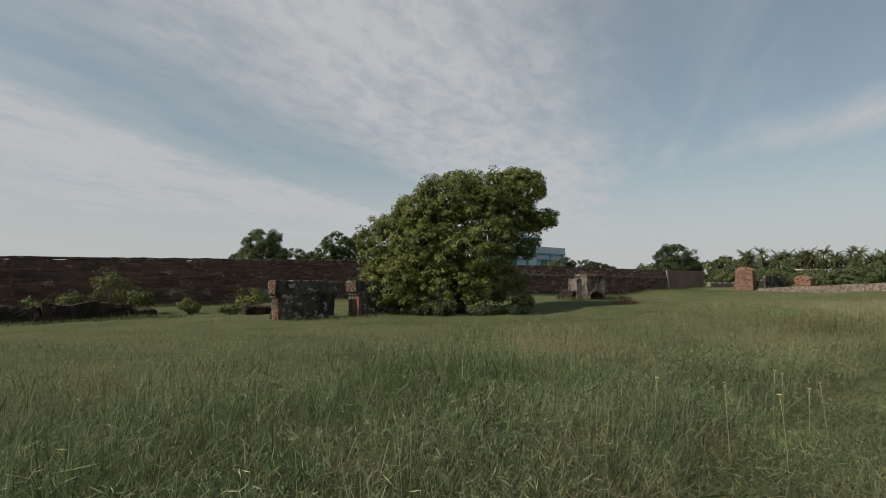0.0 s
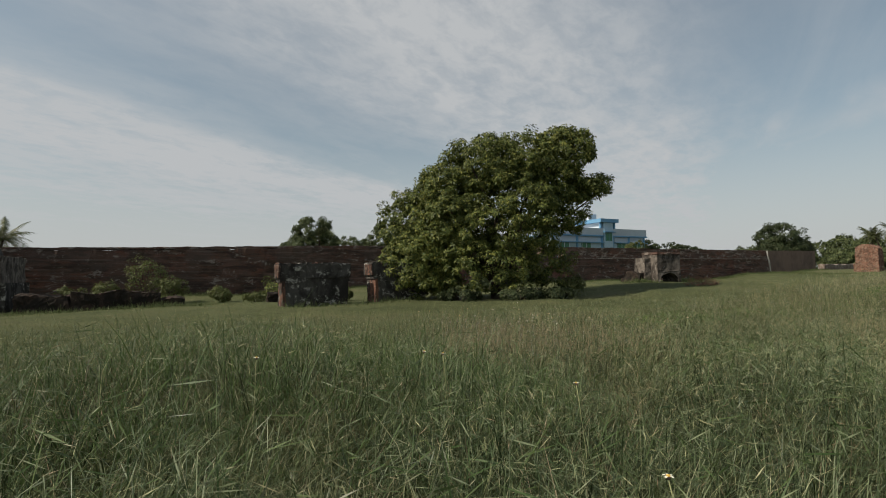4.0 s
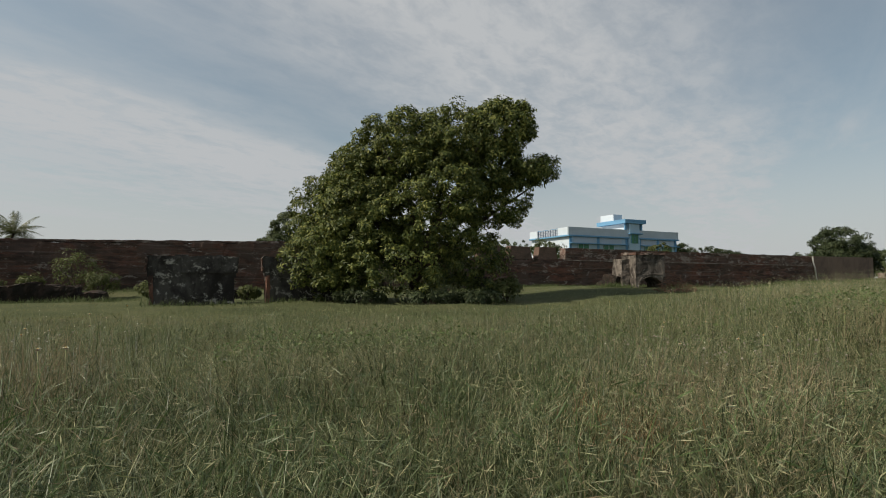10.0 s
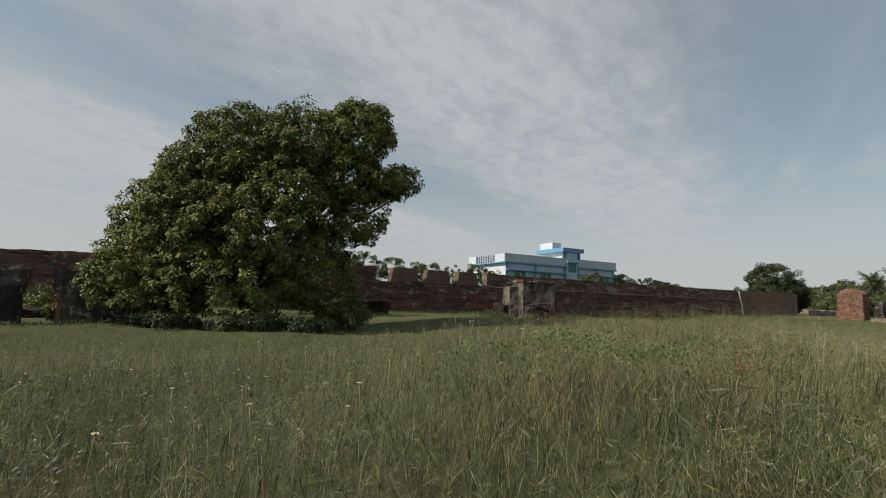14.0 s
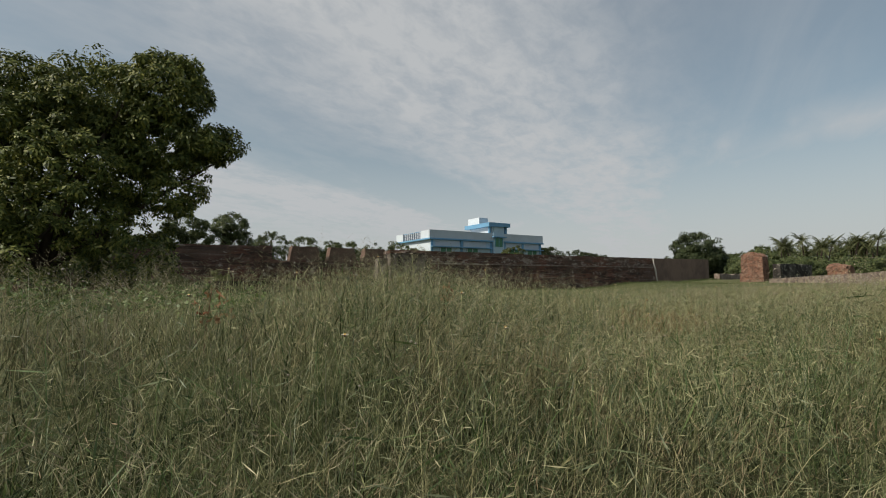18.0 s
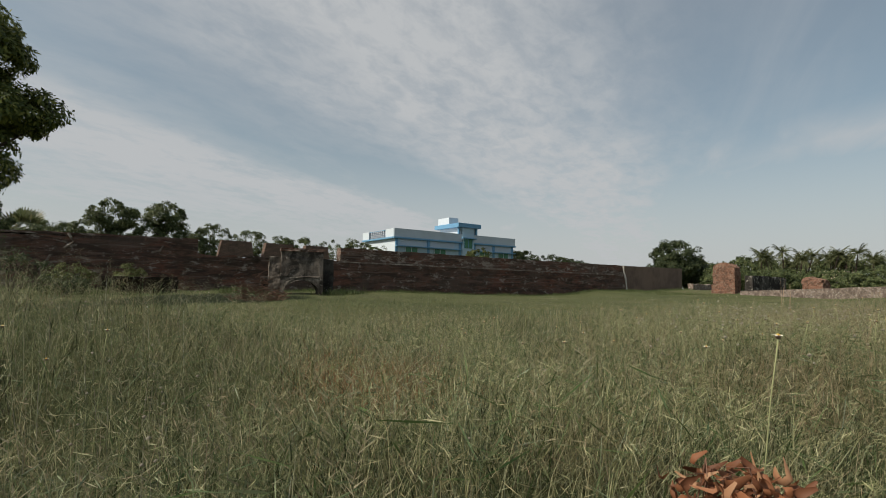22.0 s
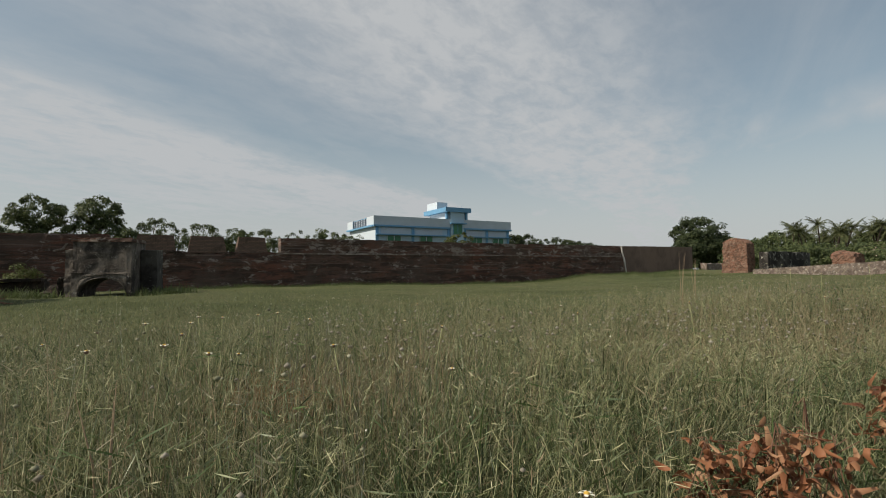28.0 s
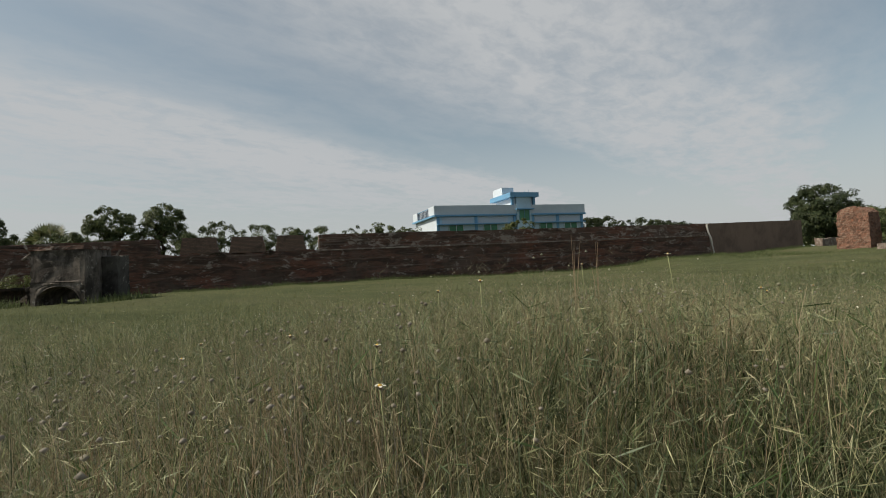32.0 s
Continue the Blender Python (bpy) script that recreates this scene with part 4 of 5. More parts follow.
dark = thing("low_wall", "low black-weathered wall behind the brick tower", "wall", (92.5, 29.6, gz(92, 29.6)))
part("body", ruin_bm(-3.8, 5.3, -0.4, 0.5, -0.5, 3.2 - gz(92, 29.6), 0.4, 0.05, 0.1, 15), M_BLACK, dark)
ruin2 = thing("brick_ruin", "broken orange-brick wall remnant among bushes", "ruin", (108, 29.4, gz(108, 29.4)))
part("body", ruin_bm(-1.4, 1.4, -1.2, 1.3, -0.5, 2.1, 0.2, 0.16, 1.0, 17), M_ORANGE, ruin2)
ruin3 = thing("low_wall", "low beige masonry wall beyond the fort wall's end", "wall", (103.5, 42.0, 1.0))
part("body", ruin_bm(-6.0, 4.5, -0.4, 0.5, -0.6, 1.2, 0.4, 0.06, 0.2, 18), M_LIME, ruin3)
M_PINK = stained_plaster("pinkish_plaster", (0.225, 0.180, 0.152), (0.095, 0.074, 0.062), (0.42, 0.385, 0.35), 0.48, 0.545, 2.4)
low = thing("wall_low_east", "long low parapet of worn pinkish plaster at the field's edge", "wall", (0, 0, 0), kind="structure")


def low_top(y):
    return 1.26 + (28.9 - y) * 0.058


for k in range(13):
    y1, y0 = 29.4 - k * 3.4, 29.4 - (k + 1) * 3.4
    bm = ruin_bm(86.0, 86.8, y0, y1, 0, 1, 0.4, 0.0)
    for v in bm.verts:
        g = gz(86, v.co.y) - 0.6
        d = noise.noise_vector(Vector((v.co.x, v.co.y * 0.7, v.co.z * 2))) * 0.08
        v.co = (v.co.x + d.x, v.co.y, g + (low_top(v.co.y) - g) * v.co.z + (d.z * 0.6 if v.co.z > 0.5 else 0))
    part("wall_run", bm, M_PINK, low)
M_HOUSEPINK = plain("pale_pink_paint", (0.62, 0.47, 0.40), 0.8, 0.12, 1.0)
cot = thing("house", "small pale pink house half hidden by palms", "house", (150, 40.5, 1.0))
part("wall", box_bm(-2, 2, -2.0, 2.0, -0.5, 4.6), M_HOUSEPINK, cot)
part("roof", box_bm(-2.3, 2.3, -2.3, 2.3, 4.6, 4.8), M_HOUSEPINK, cot)
part("window", box_bm(-2.06, -2.004, -1.4, -0.4, 2.2, 3.6), M_BLACK, cot)
part("door", box_bm(-2.06, -2.004, 0.5, 1.5, -0.4, 2.4), M_STICK, cot)

# white drip stain where the old wall ends, and creepers on the merlons
M_STAIN = plain("lime_white", (0.55, 0.52, 0.48), 0.9, 0.2, 4)
drip = [(79.7, 4.15), (79.8, 3.4), (80.15, 2.6), (80.3, 1.8), (80.5, 0.9)]
bm = tube_bm([(x, WY - 0.03, z) for x, z in drip], [0.10, 0.09, 0.12, 0.08, 0.07], 6)
tagged(part("plaster_seam", bm, M_STAIN), "ragged white lime seam at the old wall's end", "seam", kind="structure")

for nm, pts in (("crack_seam", [(21.05, 4.0), (21.2, 3.75), (21.35, 3.4), (20.9, 3.0)]), ("crack_seam", [(20.2, 2.5), (20.0, 2.0), (19.7, 1.5)]), ("crack_seam", [(26.6, 3.5), (26.4, 3.1), (25.9, 2.95)])):
    bm = tube_bm([(x, WY - 0.02, z) for x, z in pts], [0.06, 0.10, 0.07, 0.10][:len(pts)], 5)
    tagged(part(nm, bm, M_LIME), "ragged pale crack in the old brickwork", "crack", kind="structure")

# ---------------------------------------------------------------- shrubs


def shrub(label, at, r, h, mat, seed, per=70, clumps=26, size=0.13):
    rng = np.random.default_rng(seed)
    ob = thing("shrub", label, "shrub", at, "shrubs along the ruins")
    V, n, F, C = leaf_cloud(rng, [((0, 0, h * 0.6), (r, r * 0.8, h * 0.42), 1)], clumps, per, size, 0.26 * max(r, h), 0.9, 0.4)
    array_mesh("leaves", V, n, F, mat, ob)
    for k in range(7):
        c = C[k]
        part("stem", tube_bm([(c[0] * 0.08, c[1] * 0.08, -0.1), (c[0] * 0.5, c[1] * 0.5, c[2] * 0.55), tuple(c)], [0.03, 0.02, 0.007], 5), M_BARK, ob)
    return ob


# creepers and low shrub at the tree's foot: dark leaf stands for shade
for k, (x, y, r, h, m, lab) in enumerate(((0.7, 35.6, 1.05, 2.4, M_LEAF_PALE, "pale green leafy shrub on the ruined footing"), (-1.3, 35.2, 0.7, 1.2, M_LEAF_PALE, "low yellow-green shrub on the ruined footing"), (2.2, 35.0, 0.9, 1.5, M_LEAF_PALE, "pale shrub behind the footing"), (-3.0, 34.4, 0.8, 1.0, M_LEAF_PALE, "low weed tuft on the footing"),
                                          (6.7, 30.0, 0.8, 0.5, M_LEAF_PALE, "green shrub beside the masonry pier"), (8.3, 31.5, 0.9, 1.6, M_LEAF, "green shrub between pier and wall"), (10.2, 24.6, 0.45, 0.6, M_LEAF_PALE, "small shrub between the piers"), (5.0, 33.5, 0.7, 0.9, M_LEAF_PALE, "greyish weed tuft by the wall"),
                                          (20.2, 18.2, 0.6, 1.1, M_LEAF_PALE, "dense shrub under the tree's edge"), (19.4, 18.3, 0.6, 0.5, M_LEAF_DARK, "low green shrub at the tree's foot"), (16.5, 17.6, 1.0, 0.4, M_LEAF_DARK, "creeper tangle at the tree's foot"), (14.2, 19.2, 1.0, 0.4, M_LEAF_DARK, "low creeper at the tree's foot"), (18.4, 17.4, 0.9, 0.4, M_LEAF_DARK, "low creeper at the tree's foot"),
                                          (21.4, 39.4, 1.2, 1.6, M_LEAF_PALE, "yellowish shrub against the fort wall"), (24.6, 39.5, 0.9, 1.5, M_LEAF_PALE, "yellowish shrub against the fort wall"), (19.5, 32.5, 1.5, 2.0, M_LEAF_DARK, "dark shrub against the fort wall"), (17.7, 31.0, 1.6, 3.0, M_LEAF_DARK, "dark shrub against the fort wall"), (21.8, 28.5, 1.3, 0.9, M_LEAF_DARK, "low bush in the hollow by the wall"))):
    shrub(lab, (x, y, gz(x, y) + (0.2 if y > 34 and x < 3 else 0)), r, h, m, 100 + k)
for x0 in (33.2, 36.6, 32.9):
    rng = np.random.default_rng(int(x0 * 10))
    ob = thing("creeper", "bare dry creeper hanging between the merlons", "creeper", (x0, WY - 0.06, 3.0), "creepers on the wall")
    for k in range(8):
        p = [(0, 0, 0)]
        for s in range(5):
            p.append((p[-1][0] + rng.normal() * 0.16, 0.02 - 0.06 * rng.random(), p[-1][2] - rng.uniform(-0.1, 0.24)))
        part("stem", tube_bm(p, [0.03, 0.026, 0.022, 0.018, 0.012, 0.006], 4), M_BARK, ob)

# ---------------------------------------------------------------- fallen dry branches with rust-coloured leaves
M_DEADLEAF = leaf_mat("dead_leaf", (0.11, 0.045, 0.024), (0.30, 0.125, 0.060), (0.44, 0.26, 0.15), 0.6, 0.25)


def dead_branch(x, y, r, n, seed, lift, label="fallen branch with curled rust-orange dead leaves"):
    rng = np.random.default_rng(seed)
    z0 = gz(x, y)
    ob = thing("dead_branch", label, "branch", (x, y, z0), "dead branches in the grass")
    a0 = rng.uniform(0, 3)
    for k in range(5):
        a = a0 + rng.normal() * 1.1
        ln = r * rng.uniform(0.5, 1.1)
        p = [(-math.cos(a) * ln * 1.3, -math.sin(a) * ln * 0.8, 0.0), (0, 0, lift + 0.08 * rng.random()), (math.cos(a) * ln, math.sin(a) * ln * 0.6, lift + 0.05)]
        part("twig", tube_bm(p, [0.0022, 0.0018, 0.0012], 5), M_STICK, ob)
    V, counts, F = [], [], []
    for k in range(n):
        c = np.array([rng.normal() * r * 0.5, rng.normal() * r * 0.38, lift + 0.04 - 0.24 * rng.random()])
        d = rng.normal(size=3)
        d /= np.linalg.norm(d)
        s = np.cross(d, rng.normal(size=3))
        s /= np.linalg.norm(s)
        u = np.cross(d, s)
        L, W = rng.uniform(0.030, 0.075), rng.uniform(0.006, 0.015)
        b = len(V)
        for q in range(4):
            t = q / 3
            w = W * (0.35, 1.0, 0.85, 0.12)[q]
            m = c + d * L * (t - 0.5) + u * L * rng.uniform(0.2, 1.1) * (t - 0.5) ** 2 * 4
            V += [m - s * w + u * w * 0.7, m, m + s * w + u * w * 0.7]
        for q in range(3):
            for h in range(2):
                i = b + q * 3 + h
                F += [i, i + 1, i + 4, i + 3]
                counts.append(4)
    array_mesh("dead_leaves", np.array(V), np.array(counts), np.array(F), M_DEADLEAF, ob)
    return ob


for k, (x, y, r, n, lift) in enumerate(((24.18, 0.78, 0.11, 36, 0.38), (24.3, 0.62, 0.13, 75, 0.38), (24.55, 0.6, 0.12, 50, 0.34), (24.79, 0.65, 0.13, 45, 0.31), (25.4, 0.56, 0.15, 240, 0.40), (25.3, 0.62, 0.1, 60, 0.40), (29.2, 1.0, 0.12, 30, 0.26),
                                        (33.86, 1.46, 0.15, 120, 0.39), (33.68, 1.58, 0.13, 60, 0.36), (34.0, 1.36, 0.09, 36, 0.37), (34.91, 1.48, 0.13, 110, 0.40), (35.08, 1.4, 0.08, 36, 0.40), (34.4, 1.62, 0.1, 14, 0.33), (22.4, 4.4, 0.12, 24, 0.3), (19.7, 3.4, 0.12, 24, 0.4))):
    dead_branch(x, y, r, n, 200 + k, lift)

# ---------------------------------------------------------------- wild flowers
M_PETAL = plain("cream_petal", (0.74, 0.71, 0.60), 0.7, 0.1, 20)
M_DISC = plain("yellow_floret", (0.60, 0.37, 0.07), 0.8, 0.25, 60)
M_STALK = plain("hairy_stalk", (0.27, 0.28, 0.14), 0.8, 0.3, 20)
M_SEPAL = plain("bud_sepal", (0.20, 0.135, 0.10), 0.9, 0.5, 90)
M_HEAD = leaf_mat("seed_head", (0.20, 0.20, 0.13), (0.28, 0.27, 0.18), (0.42, 0.40, 0.30), 0.8, 0.2)
M_FLUFF = leaf_mat("seed_fluff", (0.25, 0.22, 0.17), (0.32, 0.285, 0.23), (0.42, 0.38, 0.32), 0.9, 0.3)


def ring_bm(bm, c, r0, r1, z0, z1, sides=8):
    lo = [bm.verts.new((c[0] + math.cos(a) * r0, c[1] + math.sin(a) * r0, z0)) for a in (2 * math.pi * k / sides for k in range(sides))]
    hi = [bm.verts.new((c[0] + math.cos(a) * r1, c[1] + math.sin(a) * r1, z1)) for a in (2 * math.pi * k / sides for k in range(sides))]
    for k in range(sides):
        bm.faces.new((lo[k], lo[(k + 1) % sides], hi[(k + 1) % sides], hi[k]))
    return lo, hi


def flower(at, height, scale, lean, petals=5, seed=0, bend=(), stalk_r=0.0022):
    """A coat-button daisy: stalk, bud cup, yellow disc and a few notched cream petals."""
    rnd = random.Random(seed)
    ob = thing("wildflower", "small cream and yellow daisy on a thin hairy stalk", "flower", at, "wild daisies in the grass")
    hx, hy = lean
    pts = [(0, 0, -0.05), *bend, (hx, hy, height)] if bend else [(0, 0, -0.05), (hx * 0.2, hy * 0.2, height * 0.4), (hx * 0.6, hy * 0.6, height * 0.75), (hx, hy, height)]
    part("stalk", tube_bm(pts, [stalk_r] * len(pts), 6 if not bend else 12), M_STALK, ob, "", True)
    c, s = (hx, hy), scale
    bm = tube_bm([(hx, hy, height + q * s) for q in (-0.05, 0.04, 0.18, 0.36, 0.54, 0.64)], [r * s for r in (0.10, 0.28, 0.41, 0.46, 0.42, 0.35)], 12)
    cup = part("bud_cup", bm, M_SEPAL, ob, "reddish-brown bud cup", True)
    bm = bmesh.new()
    _, e = ring_bm(bm, c, 0.40 * s, 0.34 * s, height + 0.60 * s, height + 0.78 * s)
    _, f = ring_bm(bm, c, 0.34 * s, 0.12 * s, height + 0.78 * s, height + 0.90 * s)
    bm.faces.new(f)
    part("disc", bm, M_DISC, ob, "yellow flower disc")
    for k in range(petals):
        t = 2 * math.pi * (k + rnd.uniform(-0.1, 0.1)) / petals
        bm = bmesh.new()
        rows = []
        for r, w, z in ((0.36, 0.10, 0.62), (0.62, 0.24, 0.70), (0.90, 0.26, 0.66), (1.02, 0.15, 0.60)):
            rows.append([bm.verts.new((c[0] + s * (math.cos(t) * r - math.sin(t) * w * g), c[1] + s * (math.sin(t) * r + math.cos(t) * w * g), height + s * z)) for g in (-1, 0, 1)])
        for p, q in zip(rows, rows[1:]):
            for h in range(2):
                bm.faces.new((p[h], p[h + 1], q[h + 1], q[h]))
        part("petal", bm, M_PETAL, ob)
    return ob


frnd = random.Random(12)
fproto = [flower((26.9, 2.6, gz(26.9, 2.6)), 0.56, 0.0185, (0.04, 0.02), 5, 1), flower((28.0, 2.9, gz(28.0, 2.9)), 0.48, 0.0175, (-0.05, 0.03), 5, 2), flower((27.6, 3.4, gz(27.6, 3.4)), 0.64, 0.0165, (0.02, -0.05), 6, 3)]


def sow(count, x0, x1, y0, y1):
    for _ in range(count):
        x, y = frnd.uniform(x0, x1), frnd.uniform(y0, y1)
        copy_thing(frnd.choice(fproto), Matrix.Translation((x, y, gz(x, y) + frnd.uniform(-0.04, 0.10))) @ Matrix.Rotation(frnd.uniform(0, 6.28), 4, "Z") @ Matrix.Rotation(frnd.uniform(-0.12, 0.12), 4, "X"))


sow(62, 26.8, 33.5, 1.3, 5.0)
sow(26, 34.0, 43.0, 2.2, 7.5)
sow(30, 13.0, 18.0, 2.9, 7.0)
sow(18, 19.5, 24.0, 1.6, 4.0)
sow(22, 6.2, 8.8, 3.6, 7.4)
sow(12, 2.2, 5.0, -0.9, 2.5)
sow(5, 39.5, 42.0, 2.8, 5.0)
tall = flower((25.72, 0.68, gz(25.72, 0.68)), 1.10 - gz(25.72, 0.68), 0.019, (0.06, -0.04), 6, 9)
tall["label"] = "tall cream daisy with an orange-yellow centre standing over the grass"


def heads(rng, name, label, boxes, mat, size, hmin, hmax):
    """Countless far flower and seed heads on thin stalks: one mesh."""
    V, counts, F = [], [], []
    for n, x0, x1, y0, y1 in boxes:
        X, Y = rng.uniform(x0, x1, n), rng.uniform(y0, y1, n)
        Z = ground_z(X, Y)
        for x, y, z in zip(X, Y, Z):
            h = rng.uniform(hmin, hmax) + 0.12
            lx, ly = rng.normal(size=2) * 0.05
            s = size * rng.uniform(0.45, 0.9)
            b = len(V)
            V += [(x - 0.002, y, z), (x + 0.002, y, z), (x + lx, y + ly, z + h)]
            F += [b, b + 1, b + 2]
            counts.append(3)
            b = len(V)
            for k in range(6):
                a = math.pi * k / 3
                V.append((x + lx + math.cos(a) * s, y + ly + math.sin(a) * s, z + h + rng.uniform(-0.3, 0.5) * s))
            V += [(x + lx, y + ly, z + h + s * 0.9), (x + lx, y + ly, z + h - s * 0.7)]
            for k in range(6):
                F += [b + k, b + (k + 1) % 6, b + 6, b + (k + 1) % 6, b + k, b + 7]
                counts += [3, 3]
    ob = array_mesh(name, np.array(V), np.array(counts), np.array(F), mat)
    return tagged(ob, label, "flowers", kind="stuff")


rng = np.random.default_rng(77)
heads(rng, "flower_heads", "scattered cream flower heads on thin stalks", ((70, 40, 45, 4.3, 7.5), (90, 28, 46, 2, 8), (50, 12.5, 19.5, 3, 8), (30, 18, 27, 4.5, 9), (40, 6, 9, 3.5, 8), (40, 30, 50, 7, 12), (15, 38, 46, 2, 6)), M_PETAL, 0.009, 0.30, 0.52)
heads(rng, "seed_heads", "fluffy grey-beige seed heads on dry stalks", ((200, 26.5, 44, 1.3, 7), (420, 12.5, 19.5, 2.6, 7.2), (140, 6, 9, 3.2, 8), (260, 19.5, 27.5, 1.2, 6.5), (160, 34, 44, 2, 6), (160, 36, 52, 5, 12)), M_FLUFF, 0.010, 0.26, 0.50)

heads(rng, "seed_heads", "round grey-green seed heads on tall thin stalks", ((90, 30.8, 34.2, 6.0, 9.0), (60, 33.3, 36.0, 5.0, 7.5), (80, 39.5, 45, 4.3, 7.2), (110, 27.6, 33, 1.5, 3.6), (50, 36.8, 41.5, 2.4, 5.5), (60, 12, 18, 3.2, 6.5)), M_HEAD, 0.013, 0.42, 0.66)
heads(rng, "seed_heads", "dry grey-beige seed heads in a stand of dead stalks", ((170, 32.8, 34.4, 2.6, 4.6), (260, 34.9, 38.0, 2.2, 4.2), (90, 12.4, 14.6, 2.2, 3.6), (120, 28.0, 31.0, 1.6, 3.2), (60, 5.6, 6.8, 3.8, 5.2)), M_FLUFF, 0.014, 0.36, 0.54)
heads(rng, "seed_fluff", "pale fluffy seed balls among the stalks", ((36, 27.6, 33, 1.4, 3.2), (18, 36.8, 41.5, 2.2, 4.5), (18, 34, 37, 2.2, 4)), M_FLUFF, 0.021, 0.30, 0.46)

# ---------------------------------------------------------------- near plants beside the walked line
M_POD = plain("dry_pod", (0.36, 0.255, 0.165), 0.8, 0.3, 25)
px, py = 30.325, 0.477
pod = thing("dry_pod_plant", "tall dead plant with slender beige seed pods", "plant", (px, py, 0))
part("stem", tube_bm([(0.02, 0.03, gz(px, py) - 0.05), (0.008, 0.004, 1.172), (0.004, 0.003, 1.232), (0.000, 0.004, 1.266), (-0.004, 0.003, 1.321), (-0.004, 0.001, 1.351), (-0.002, -0.001, 1.378), (0.006, -0.008, 1.433)], [0.0032, 0.0026, 0.0020, 0.0018, 0.0017, 0.0016, 0.0014, 0.0010], 7), M_POD, pod, smooth=True)
for p, q, r in (((-0.002, -0.001, 1.388), (-0.008, 0.002, 1.412), (-0.014, 0.005, 1.454)),
                ((-0.005, 0.001, 1.374), (-0.011, 0.007, 1.387), (-0.010, 0.008, 1.420)),
                ((-0.020, 0.009, 1.357), (-0.028, 0.016, 1.385), (-0.032, 0.021, 1.411)),
                ((-0.018, 0.009, 1.354), (-0.018, 0.014, 1.369), (-0.015, 0.018, 1.381)),
                ((0.006, -0.008, 1.433), (0.008, -0.007, 1.456), (0.009, -0.005, 1.480)),
                ((0.009, -0.009, 1.419), (0.019, -0.010, 1.443), (0.024, -0.008, 1.467)),
                ((0.010, -0.009, 1.411), (0.017, -0.020, 1.433), (0.021, -0.030, 1.461)),
                ((0.003, -0.002, 1.348), (0.009, -0.008, 1.381), (0.009, -0.009, 1.410)),
                ((-0.004, 0.003, 1.322), (-0.014, 0.013, 1.346), (-0.012, 0.017, 1.363)),
                ((-0.001, 0.002, 1.307), (0.012, -0.003, 1.306), (0.008, -0.000, 1.338)),
                ((0.002, 0.002, 1.281), (0.017, -0.002, 1.303), (0.022, -0.002, 1.359)),
                ((-0.006, 0.007, 1.269), (-0.023, 0.009, 1.287), (-0.033, 0.009, 1.311)),
                ((-0.003, 0.006, 1.262), (-0.018, 0.012, 1.276), (-0.023, 0.013, 1.300)),
                ((0.004, 0.002, 1.267), (0.021, -0.011, 1.282), (0.033, -0.023, 1.316))):
    p, q, r = Vector(p), Vector(q), Vector(r)
    root = Vector((np.interp(p.z - 0.008, (1.17, 1.23, 1.32, 1.38, 1.433), (0.008, 0.004, -0.004, -0.002, 0.006)), np.interp(p.z - 0.008, (1.17, 1.32, 1.433), (0.004, 0.003, -0.008)), p.z - 0.008))
    part("pod", tube_bm([root, p, p.lerp(q, 0.5), q, q.lerp(r, 0.5), q.lerp(r, 0.85), r], [0.0006, 0.0007, 0.0010, 0.0014, 0.0016, 0.0012, 0.0004], 7), M_POD, pod, smooth=True)
bz = gz(30.133, 0.396)
tall_bud = thing("flower_bud", "closed hairy flower bud with orange tip on tall stalk", "flower", (30.133, 0.396, bz))
part("stalk", tube_bm([(-0.004, 0.002, -0.05), (-0.002, 0.001, 0.9 - bz), (-0.0006, 0.0002, 1.30 - bz), (0, 0, 1.3445 - bz)], [0.0012, 0.0010, 0.0009, 0.0010], 10), M_STALK, tall_bud, "pale green hairy stalk", True)
part("bud_cup", tube_bm([(0, 0, 1.344 - bz + h) for h in (0.0, 0.0010, 0.0024, 0.0044, 0.0060)], [0.0009, 0.0024, 0.0032, 0.0030, 0.0025], 14), M_SEED, tall_bud, "grey-green hairy cup", True)
part("withered_petals", tube_bm([(0.0002, 0, 1.344 - bz + h) for h in (0.0052, 0.0066, 0.0084, 0.0104, 0.0112)], [0.0026, 0.0025, 0.0021, 0.0013, 0.0004], 10), M_SEPAL, tall_bud, "brown withered petals", True)
part("floret", tube_bm([(0.0, 0, 1.344 - bz + h) for h in (0.0102, 0.0112, 0.0120)], [0.0010, 0.0011, 0.0004], 8), M_DISC, tall_bud, "orange-yellow tip")
nz = gz(17.95, -0.215)
near_bud = flower((17.945, -0.215, nz), 0.9835 - nz, 0.0190, (0.048, -0.010), 3, 21, [(0.004, 0, 0.75 - nz), (0.019, -0.009, 0.8946 - nz), (0.030, -0.009, 0.9138 - nz), (0.037, -0.009, 0.9336 - nz), (0.045, -0.009, 0.9547 - nz), (0.0475, -0.010, 0.970 - nz)], 0.0029)
near_bud["label"] = "half-open daisy bud on a pale bent stalk"
bx, by = 17.915, -0.20
bl = thing("grass_stalk", "single thick grass blade, dark green as if backlit, leaning over the grass", "grass blade", (bx, by, gz(bx, by)))
b0 = gz(bx, by)
blade_line = [(-0.01, 0.0, -0.05), (-0.005, 0.0, 0.80 - b0), (0.012, -0.004, 0.895 - b0), (0.025, -0.0068, 0.906 - b0), (0.061, -0.0039, 0.9097 - b0), (0.124, -0.0131, 0.9231 - b0), (0.178, -0.0375, 0.9452 - b0), (0.209, -0.0611, 0.9683 - b0), (0.2376, -0.0929, 0.9918 - b0), (0.250, -0.1115, 1.0053 - b0), (0.262, -0.1342, 1.0223 - b0)]
